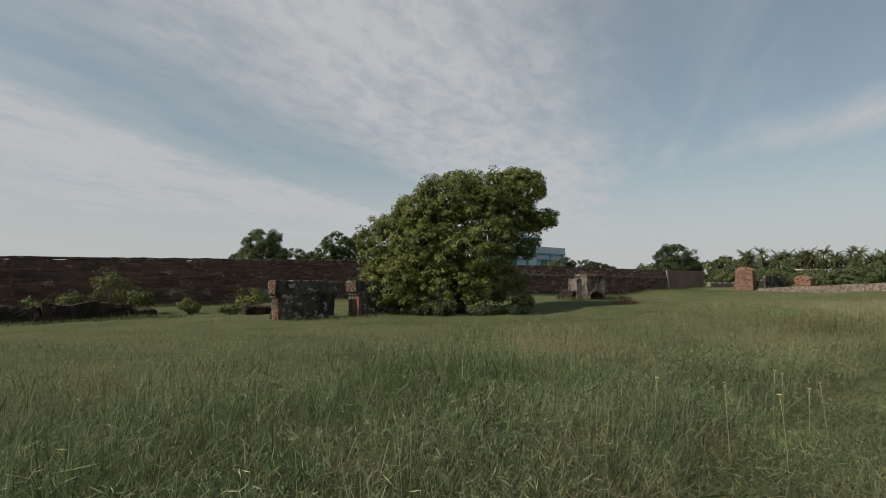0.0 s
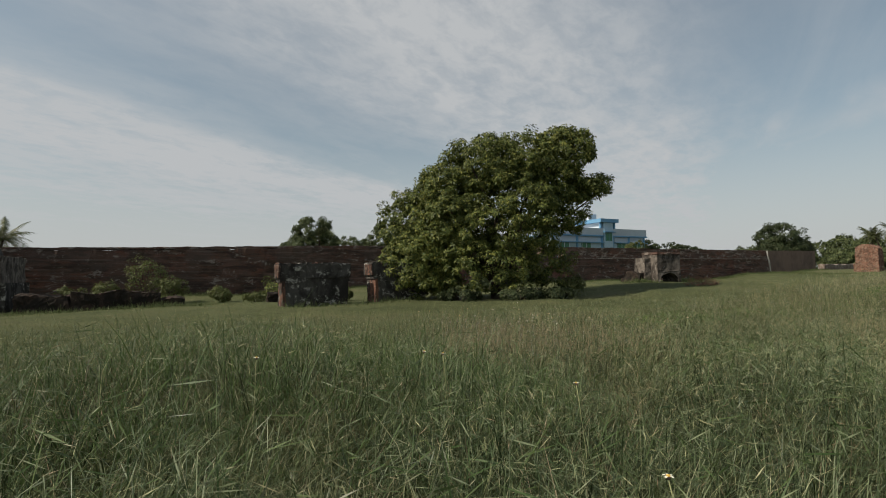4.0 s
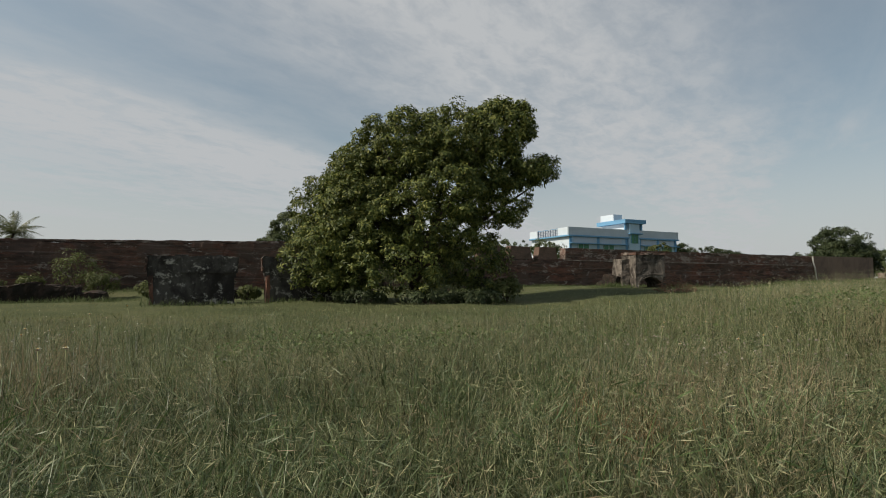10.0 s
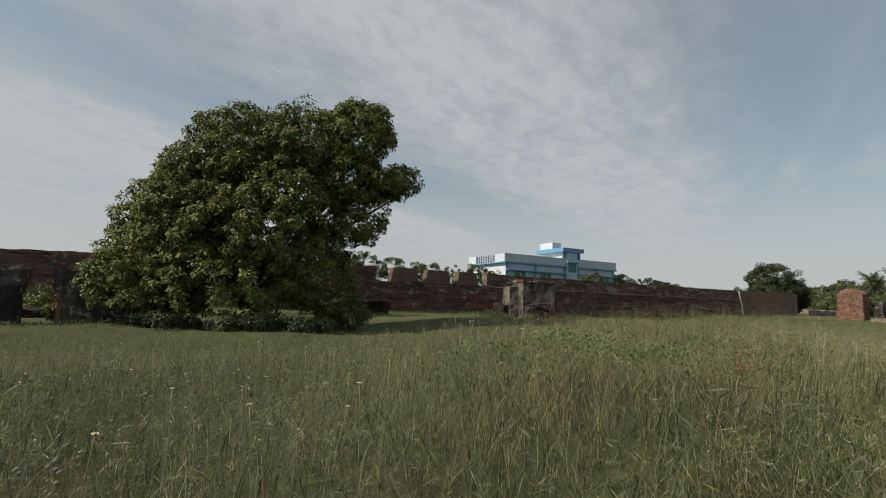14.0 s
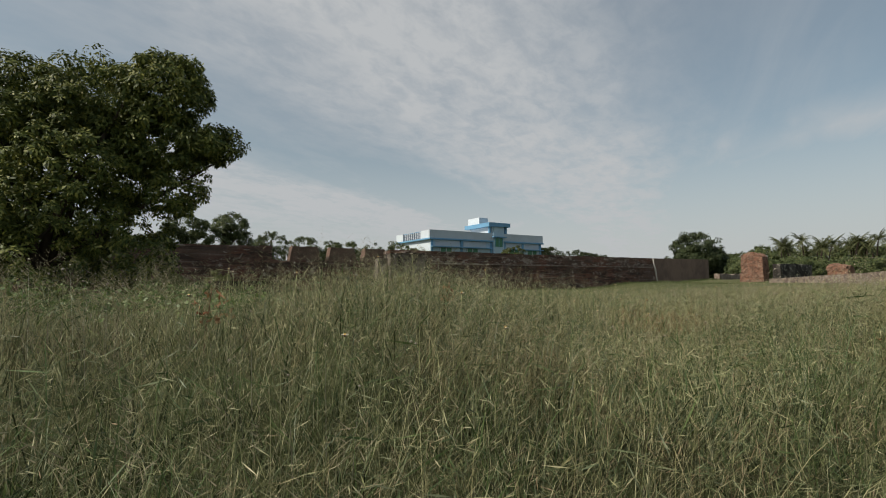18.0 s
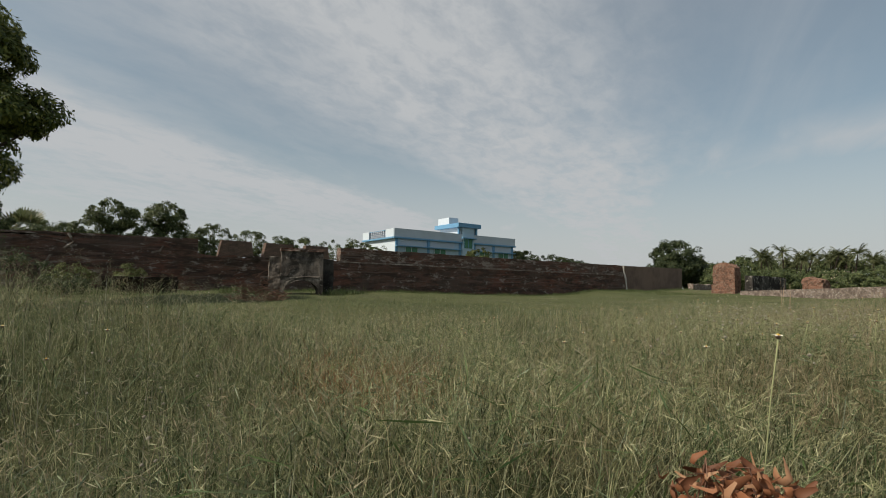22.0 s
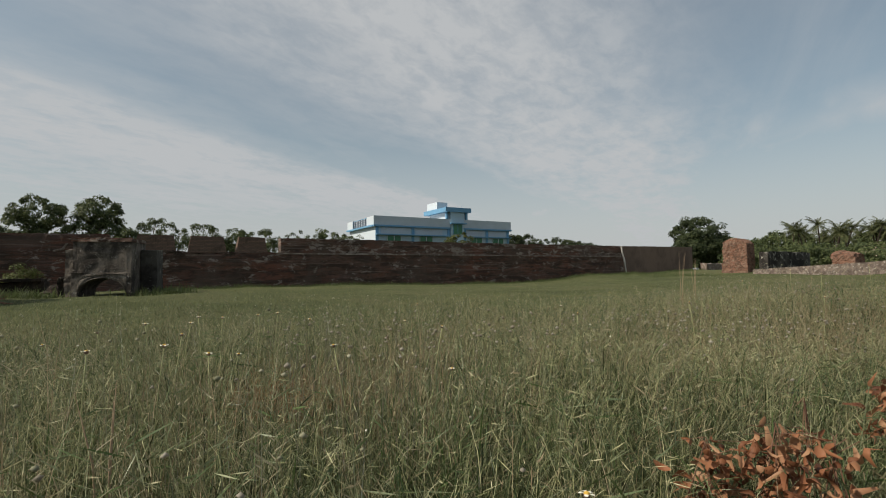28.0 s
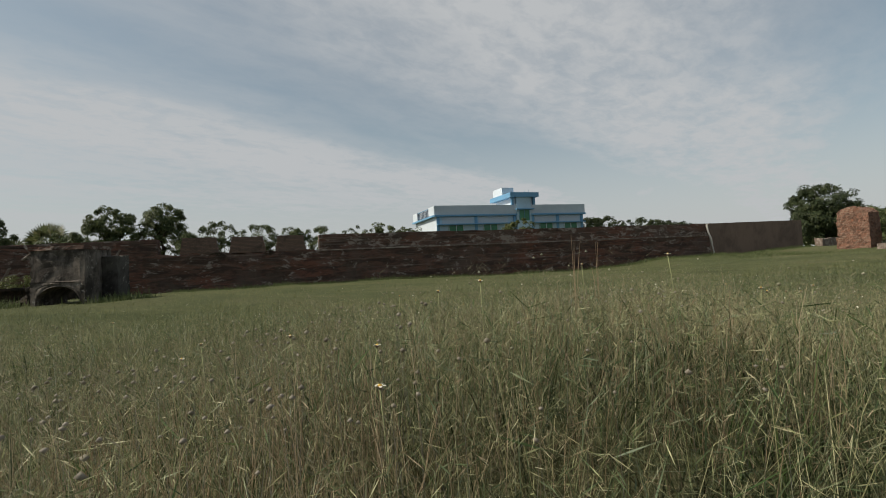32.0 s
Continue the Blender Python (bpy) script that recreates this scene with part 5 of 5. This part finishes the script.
part("blade", tube_bm(blade_line, [0.0022, 0.0022, 0.0024, 0.0024, 0.0026, 0.0028, 0.0031, 0.0033, 0.0032, 0.0028, 0.0004], 12), M_BACKLIT_BLADE, bl, smooth=True)
part("bud", tube_bm([(0.012, -0.012, 0.886 - b0), (0.018, -0.012, 0.890 - b0), (0.026, -0.012, 0.895 - b0), (0.034, -0.012, 0.899 - b0)], [0.004, 0.010, 0.010, 0.004], 9), M_SEPAL, bl, "brown withered bud", True)
sx, sy = 18.09, -0.148
s0 = gz(sx, sy)
spike = thing("grass_stalk", "pale green forked stalk with a seed spike", "grass blade", (sx, sy, s0))
part("stem", tube_bm([(0, 0, -0.05), (0.003, 0, 0.8375 - s0), (0.037, -0.017, 0.888 - s0), (0.049, -0.024, 0.8976 - s0), (0.071, -0.040, 0.9222 - s0)], [0.0035, 0.003, 0.0026, 0.002, 0.0012], 8), M_STALK, spike, smooth=True)
part("spike", tube_bm([(0.0, 0.0, 0.80 - s0), (-0.02, 0.01, 0.845 - s0), (-0.035, 0.02, 0.868 - s0), (-0.05, 0.03, 0.885 - s0)], [0.003, 0.0038, 0.003, 0.001], 8), M_STALK, spike, smooth=True)
for k, (x, y, h) in enumerate(((30.9, 1.95, 0.55), (32.0, 2.6, 0.55), (16.9, 0.75, 0.62), (13.9, 2.6, 0.5), (41.3, 6.9, 1.3), (41.6, 6.8, 1.15), (18.6, 1.3, 0.62))):
    reed = thing("dry_reed", "thin bare dry reed standing over the grass", "plant", (x, y, gz(x, y)), "dry reeds")
    for s in range(3):
        dx, dy = frnd.uniform(-0.1, 0.1), frnd.uniform(-0.1, 0.1)
        part("stem", tube_bm([(dx * 0.2, dy * 0.2, -0.05), (dx * 0.6, dy * 0.6, h * 0.6), (dx * 1.4, dy * 1.4, h * frnd.uniform(0.85, 1.1))], [0.004, 0.0035, 0.001], 5), M_POD, reed)

for x, y, lab, lines in ((30.71, 0.806, "dead weed with a bundle of dark reddish dry pods", (((-0.015, 0, 0.90), (-0.009, 0, 1.225), (0.002, 0, 1.251), (0.014, 0, 1.267)), ((-0.03, 0, 0.95), (-0.010, 0, 1.243), (-0.012, 0, 1.265), (-0.013, 0, 1.287)), ((0.0, 0.01, 0.9), (0.0, 0, 1.22), (0.007, 0, 1.23), (0.015, 0, 1.261)))),
                         (30.845, 0.718, "broken pale beige stalks of a dead weed", (((-0.006, 0, 0.8), (-0.007, 0, 1.189), (-0.006, 0, 1.223), (-0.004, 0, 1.257)), ((0.03, -0.01, 0.85), (0.011, -0.007, 1.188), (0.004, -0.004, 1.211), (-0.003, 0, 1.24)), ((0.024, -0.015, 0.8), (0.024, -0.014, 1.187), (0.023, -0.013, 1.203), (0.021, -0.012, 1.222))))):
    z0 = gz(x, y)
    ob = thing("dry_weed", lab, "plant", (x, y, z0))
    for path in lines:
        part("stem", tube_bm([(0, 0, -0.05)] + [(a, b, c - z0) for a, b, c in path], [0.0032, 0.0030, 0.0030, 0.0034, 0.0018], 7), M_POD if x > 30.8 else M_STICK, ob, smooth=True)

# ---------------------------------------------------------------- grass


def patchy(x, y, s=1.0, o=0.0):
    """A smooth field between 0 and 1 that makes some patches lush and others thin."""
    v = np.sin(x * 0.71 * s + 2.1 * np.sin(y * 0.43 * s + o)) + np.sin(y * 0.93 * s + 1.7 * np.sin(x * 0.37 * s + 1.3 + o)) + 0.6 * np.sin((x + y) * 1.9 * s + o)
    return np.clip(v / 5.2 + 0.5, 0, 1)


def tufts(rng, name, label, boxes, mat, height, width, lean, per, spread, segments, patch=(0.6, 0.9), off=0.0):
    """Blades grown in tufts: each bends outwards from its tuft, its tip drooping. One mesh."""
    cx, cy = [], []
    for n, x0, x1, y0, y1 in boxes:
        X, Y = rng.uniform(x0, x1, n), rng.uniform(y0, y1, n)
        keep = rng.random(n) < patch[0] + patch[1] * patchy(X, Y, 1.0, off)
        cx.append(X[keep]), cy.append(Y[keep])
    cx, cy = np.concatenate(cx), np.concatenate(cy)
    th = height * (0.55 + 0.5 * rng.random(len(cx)) + 0.55 * patchy(cx, cy, 0.8, off + 2))
    own = np.repeat(np.arange(len(cx)), per)
    n = len(own)
    ox, oy = rng.normal(size=n) * spread, rng.normal(size=n) * spread
    X, Y = cx[own] + ox, cy[own] + oy
    Z = ground_z(X, Y) - 0.03
    h = th[own] * (0.45 + 0.75 * rng.random(n))
    a = np.arctan2(oy, ox) + rng.normal(size=n) * 1.6
    tilt = np.clip(lean * (0.15 + 0.85 * rng.random(n)), 0, 1.45)
    dx, dy = np.cos(a) * np.sin(tilt) * h, np.sin(a) * np.sin(tilt) * h
    h = h * np.cos(tilt) + 0.03
    droop = rng.random(n) ** 1.2 * 0.75
    face = a + math.pi / 2 + rng.normal(size=n) * 0.5
    w = width * (0.6 + 0.8 * rng.random(n))
    sx, sy = np.cos(face) * w * 0.5, np.sin(face) * w * 0.5
    rows = []
    for k in range(segments):
        t = k / segments
        bend = t ** 1.7
        wide = (1.0 - 0.45 * t)
        px, py, pz = X + dx * bend, Y + dy * bend, Z + h * (t - droop * t ** 2.4)
        rows.append(np.stack([px - sx * wide, py - sy * wide, pz], 1))
        rows.append(np.stack([px + sx * wide, py + sy * wide, pz], 1))
    rows.append(np.stack([X + dx, Y + dy, Z + h * (1 - droop)], 1))
    V = np.stack(rows, 1)
    m = 2 * segments + 1
    b = np.arange(n)[:, None] * m
    quads = [np.array([2 * k, 2 * k + 1, 2 * k + 3, 2 * k + 2]) for k in range(segments - 1)]
    tip = np.array([2 * segments - 2, 2 * segments - 1, 2 * segments])
    F = np.concatenate([b + q for q in quads] + [b + tip], 1).ravel()
    counts = np.tile([4] * (segments - 1) + [3], n)
    ob = array_mesh(name, V.reshape(-1, 3), counts, F, mat)
    return tagged(ob, label, "grass", kind="stuff")


def trodden(x):
    return np.interp(x, [w[0] for w in WALKED], [w[1] for w in WALKED])


def sward(rng, strips, patch, off):
    """Random spots in strips (per square metre, x from, x to, and how far from the walked line), with the height of the sward there."""
    xs, ds = [], []
    for per, x0, x1, d0, d1 in strips:
        n = int(per * (x1 - x0) * (d1 - d0))
        xs.append(rng.uniform(x0, x1, n)), ds.append(rng.uniform(d0, d1, n))
    X, D = np.concatenate(xs), np.concatenate(ds)
    Y = trodden(X) + D
    keep = (rng.random(len(X)) < patch[0] + patch[1] * patchy(X, Y, 1.6, off)) & ((D > 0.35) | (X < 9))
    X, Y, D = X[keep], Y[keep], D[keep]
    lump = 0.36 * patchy(X, Y, 3.1, off + 2) + 0.34 * patchy(Y, X, 6.3, off + 1) + 0.65
    return X, Y, lump * np.clip((np.abs(D) - 0.1) / 0.85, 0.2, 1.0)


def stems(rng, name, label, strips, mat, height, width, tilt, bow=0.06, patch=(0.5, 0.9), off=0.0, swirl=1.1, short=0.5):
    """Straight narrow blades and stems, each slightly bent, at slants that swirl from clump to clump. One mesh."""
    X, Y, tall = sward(rng, strips, patch, off)
    n = len(X)
    L = height * (short + (1.15 - short) * rng.random(n)) * tall
    a = 5.0 * patchy(X, Y, 1.3, off + 5) + 4.0 * patchy(Y, X, 2.7, off) + rng.normal(size=n) * swirl
    lean = np.clip(tilt * (0.15 + 1.1 * rng.random(n)), 0, 1.40)
    D = np.stack([np.cos(a) * np.sin(lean), np.sin(a) * np.sin(lean), np.cos(lean)], 1) * L[:, None]
    P = np.stack([X, Y, ground_z(X, Y) - 0.02], 1)
    turn = rng.random(n) * 2 * math.pi
    S = np.stack([np.cos(turn), np.sin(turn), np.zeros(n)], 1) * (width * (0.55 + 0.9 * rng.random(n)))[:, None] * 0.5
    B = np.stack([np.cos(a) * -0.6, np.sin(a) * -0.6, np.ones(n)], 1) * (L * bow * (0.3 + 1.4 * rng.random(n)))[:, None]
    M = P + D * 0.6 + B
    V = np.stack([P - S, P + S, M + S * 0.9, M - S * 0.9, P + D - B * 0.5], 1)
    b = np.arange(n)[:, None] * 5
    F = np.concatenate([b + np.array([0, 1, 2, 3]), b + np.array([3, 2, 4])], 1).ravel()
    ob = array_mesh(name, V.reshape(-1, 3), np.tile([4, 3], n), F, mat)
    return tagged(ob, label, "grass", kind="stuff")


def litter(rng, name, label, strips, mat, low, high, length, width, steep=0.9, patch=(0.6, 0.8), off=0.0):
    """Straight bits of blade and stalk caught criss-cross in the upper sward. One mesh."""
    X, Y, tall = sward(rng, strips, patch, off)
    n = len(X)
    Z = ground_z(X, Y) + (low + (high - low) * rng.random(n) ** 0.8) * tall
    a, el = rng.random(n) * 2 * math.pi, rng.uniform(-0.7, 1.0, n) * steep
    d = np.stack([np.cos(a) * np.cos(el), np.sin(a) * np.cos(el), np.sin(el)], 1)
    side = np.stack([-np.sin(a), np.cos(a), rng.normal(size=n) * 0.8], 1)
    L, W = length * (0.4 + 1.1 * rng.random(n))[:, None], width * (0.5 + rng.random(n))[:, None]
    C = np.stack([X, Y, Z], 1)
    V = np.stack([C - d * L * 0.5, C - side * W * 0.5, C + d * L * 0.5, C + side * W * 0.5], 1)
    return tagged(array_mesh(name, V.reshape(-1, 3), np.full(n, 4), np.arange(4 * n), mat), label, "grass", kind="stuff")


def panicles(rng, name, label, strips, mat, height, off=0.0):
    """Thin upright seed stems with a loose open head of fine branchlets. One mesh."""
    X, Y, tall = sward(rng, strips, (0.3, 1.0), off)
    n, V, F = len(X), [], []
    Z = ground_z(X, Y)
    for x, y, z, t in zip(X, Y, Z, tall):
        h = height * rng.uniform(0.75, 1.15) * min(1.15, 0.35 + 0.65 * t)
        tip = np.array([x, y, z + h]) + np.append(rng.normal(size=2) * 0.10, 0)
        foot = np.array([x, y, z])
        w = np.array([0.0010, 0.0010, 0])
        b = len(V)
        V += [foot - w, foot + w, tip]
        F += [b, b + 1, b + 2]
        for k in range(8):
            u = 0.70 + 0.30 * k / 8
            p = foot + (tip - foot) * u
            g = rng.uniform(0, 6.28)
            q = p + np.array([math.cos(g), math.sin(g), 0.8]) * rng.uniform(0.025, 0.055)
            b = len(V)
            V += [p - w * 0.7, q, p + np.array([0, 0, 0.0035]) + w * 0.7]
            F += [b, b + 1, b + 2]
            b = len(V)
            V += [q - w * 1.6, q + np.array([0, 0, 0.010]), q + w * 1.6]
            F += [b, b + 1, b + 2]
    ob = array_mesh(name, np.array(V), np.full(len(F) // 3, 3), np.array(F), mat)
    return tagged(ob, label, "grass", kind="stuff")


rng = np.random.default_rng(5)


def bands(near, mid, off, x0, x1):
    """Strips of falling density from the walked line outwards."""
    d0 = -1.4 if x0 < 9 else 0.35
    return ((near, x0, x1, d0, 2.6), (mid, x0, x1, 2.6, 5.2), (off, x0, x1, 5.2, 9.5))


EARLY, MIDDLE, LATE = (-4, 9), (9, 16.5), (16.5, 46)
# the lowest layer carries the shade between blades in its dark colour
stems(rng, "meadow_grass", "meadow undergrowth, coloured darker for the shade between the blades", bands(420, 180, 60, *EARLY) + bands(420, 190, 60, *MIDDLE) + bands(400, 170, 60, *LATE), M_UNDER_SHADE, 0.40, 0.0056, 1.3, 0.10, (0.8, 0.4), 1.0, 1.6)
stems(rng, "meadow_grass", "long green meadow grass laid flat in swaths", bands(560, 260, 80, *EARLY) + bands(400, 200, 70, *MIDDLE), M_GRASS, 0.58, 0.0034, 1.6, 0.16, off=0.0, swirl=0.6)
stems(rng, "meadow_grass", "long green meadow grass among the wiry stalks", bands(170, 80, 30, *LATE), M_GRASS, 0.60, 0.0032, 1.3, 0.12, off=0.0, swirl=1.0)
stems(rng, "olive_grass", "wiry olive meadow grass in a low tangle", bands(140, 80, 40, *EARLY) + bands(280, 160, 60, *MIDDLE), M_GRASS_OLIVE, 0.52, 0.0023, 1.5, 0.08, off=3.0, swirl=2.0)
stems(rng, "olive_grass", "wiry olive meadow grass in a dense tangle", bands(480, 250, 100, *LATE), M_GRASS_OLIVE, 0.58, 0.0021, 0.95, 0.06, off=3.0, swirl=2.0)
stems(rng, "fine_grass", "fine wiry pale grass stalks", bands(60, 40, 25, *EARLY) + bands(140, 80, 40, *MIDDLE) + bands(240, 140, 70, *LATE), M_GRASS2, 0.60, 0.0016, 0.85, 0.04, (0.3, 1.0), 4.0, 2.0)
stems(rng, "dry_grass", "dry straw-coloured grass stalks", bands(80, 50, 25, *EARLY) + bands(150, 90, 35, *MIDDLE) + bands(140, 80, 35, *LATE), M_DRY, 0.54, 0.0020, 1.3, 0.05, (0.0, 1.2), 1.0, 2.0)
litter(rng, "lying_grass", "green blades lying over in the sward", bands(900, 380, 90, *EARLY) + bands(760, 330, 80, *MIDDLE) + bands(420, 190, 50, *LATE), M_GRASS, 0.12, 0.46, 0.12, 0.0028, 1.1, off=6.0)
litter(rng, "lying_grass", "broken olive grass blades lying criss-cross", bands(330, 150, 50, *EARLY) + bands(760, 330, 90, *MIDDLE) + bands(1150, 480, 120, *LATE), M_GRASS_OLIVE, 0.14, 0.48, 0.080, 0.0021, 1.2, off=2.0)
litter(rng, "lying_grass", "pale wiry bits and seed spikes lying criss-cross", bands(180, 90, 30, *EARLY) + bands(400, 170, 50, *MIDDLE) + bands(700, 300, 80, *LATE), M_GRASS2, 0.22, 0.52, 0.045, 0.0018, 1.3, off=5.0)
litter(rng, "lying_grass", "broad lush blades lying over in the sward", bands(180, 80, 30, *EARLY) + bands(120, 60, 20, *MIDDLE) + bands(110, 50, 20, *LATE), M_LUSH, 0.14, 0.46, 0.22, 0.0046, 1.15, (0.0, 1.3), 4.0)
litter(rng, "lying_grass", "fine straw bits lying criss-cross", bands(110, 50, 15, *EARLY) + bands(330, 140, 40, *MIDDLE) + bands(300, 130, 40, *LATE), M_DRY, 0.16, 0.48, 0.065, 0.0019, 1.2, (0.1, 1.2), 1.0)
panicles(rng, "seed_grass", "open feathery seed heads over the grass", ((6, 9, 16.5, 1.2, 6), (26, 16.5, 27, 0.9, 6.5), (26, 27, 46, 0.9, 6)), M_SEED, 0.66, 3.0)
stems(rng, "dry_grass", "dead beige stalks among the flowers", ((380, 12.4, 14.4, 1.8, 3.2), (170, 16.4, 17.8, 3.4, 4.3), (160, 27.5, 32.5, 0.9, 3.2), (330, 32.8, 34.2, 1.9, 3.6), (330, 34.9, 37.8, 1.3, 3.2), (240, 6.2, 8.6, 3.6, 6.5), (240, 5.4, 6.8, 4.2, 5.6), (200, 36.2, 42, 1.2, 4.2)), M_DRY, 0.66, 0.0022, 0.35, 0.04, (0.3, 0.8), 6.0, 1.6)
tufts(rng, "rust_weed", "reddish dried weeds in the grass", ((120, 25.4, 26.6, 3.2, 4.4), (25, 11.6, 12.4, 2.2, 3.2), (40, 32.6, 33.3, 3.8, 4.5)), M_RUST, 0.42, 0.0030, 0.9, 12, 0.12, 2, (1, 0))
tufts(rng, "meadow_grass", "green meadow grass further off", ((5500, -12, 62, 8.0, 14),), M_GRASS, 0.22, 0.007, 1.5, 7, 0.2, 2)
tufts(rng, "fine_grass", "pale wiry grass further off", ((11000, -12, 62, 8.0, 16),), M_GRASS_FAR, 0.22, 0.006, 1.5, 6, 0.2, 2, (0.4, 0.9), 4.0)
tufts(rng, "meadow_grass", "short even grass towards the walls", ((9000, -14, 86, 14, 40.6),), M_GRASS_FAR, 0.12, 0.016, 1.5, 6, 0.35, 2)
tufts(rng, "meadow_grass", "short meadow grass on the other side of the walked line", ((2200, -14, 60, -14, -3.3), (1500, 6, 60, -3.3, -1.0)), M_GRASS, 0.18, 0.016, 1.4, 5, 0.25, 2)
tufts(rng, "meadow_grass", "taller green weeds under the fort wall", ((1600, 30, 93, 39.2, 40.8), (300, 72, 85, 30, 40), (500, -5, 28, 39.4, 40.8), (90, 27.6, 29.0, 20.2, 21.4), (70, 31.5, 32.8, 19.6, 21.0), (260, 21, 29, 30.8, 32.0), (220, -5, 4.5, 30.4, 31.8), (60, 6, 14, 20.4, 21.2)), M_WEED, 0.36, 0.022, 1.1, 9, 0.3, 2, (1, 0))
tufts(rng, "meadow_grass", "short pale grass in the far field", ((5000, 44, 86, -12, 20),), M_GRASS_FAR, 0.13, 0.016, 1.4, 6, 0.3, 2)
tufts(rng, "lush_grass", "lush broad-bladed grass clumps", ((150, -2.5, 2.0, 0.4, 4.5), (170, 1.5, 5.5, 1.8, 4.6), (90, 4, 13, 1.0, 4), (60, 17.2, 24, 0.5, 2.2), (60, 26, 36, 1.0, 3.5), (60, 36.5, 43, 2.0, 5.0)), M_LUSH, 0.52, 0.0060, 1.0, 22, 0.11, 3, (1, 0))
litter(rng, "low_herbs", "low creeping broad-leaved green herbs", ((800, 16.8, 20.2, 3.9, 5.6), (500, 9.5, 12.5, 4.6, 6.2), (350, 13.5, 16.6, 5.0, 6.4)), M_HERB, 0.28, 0.46, 0.030, 0.015, 0.6, (0.1, 1.2), 2.0)
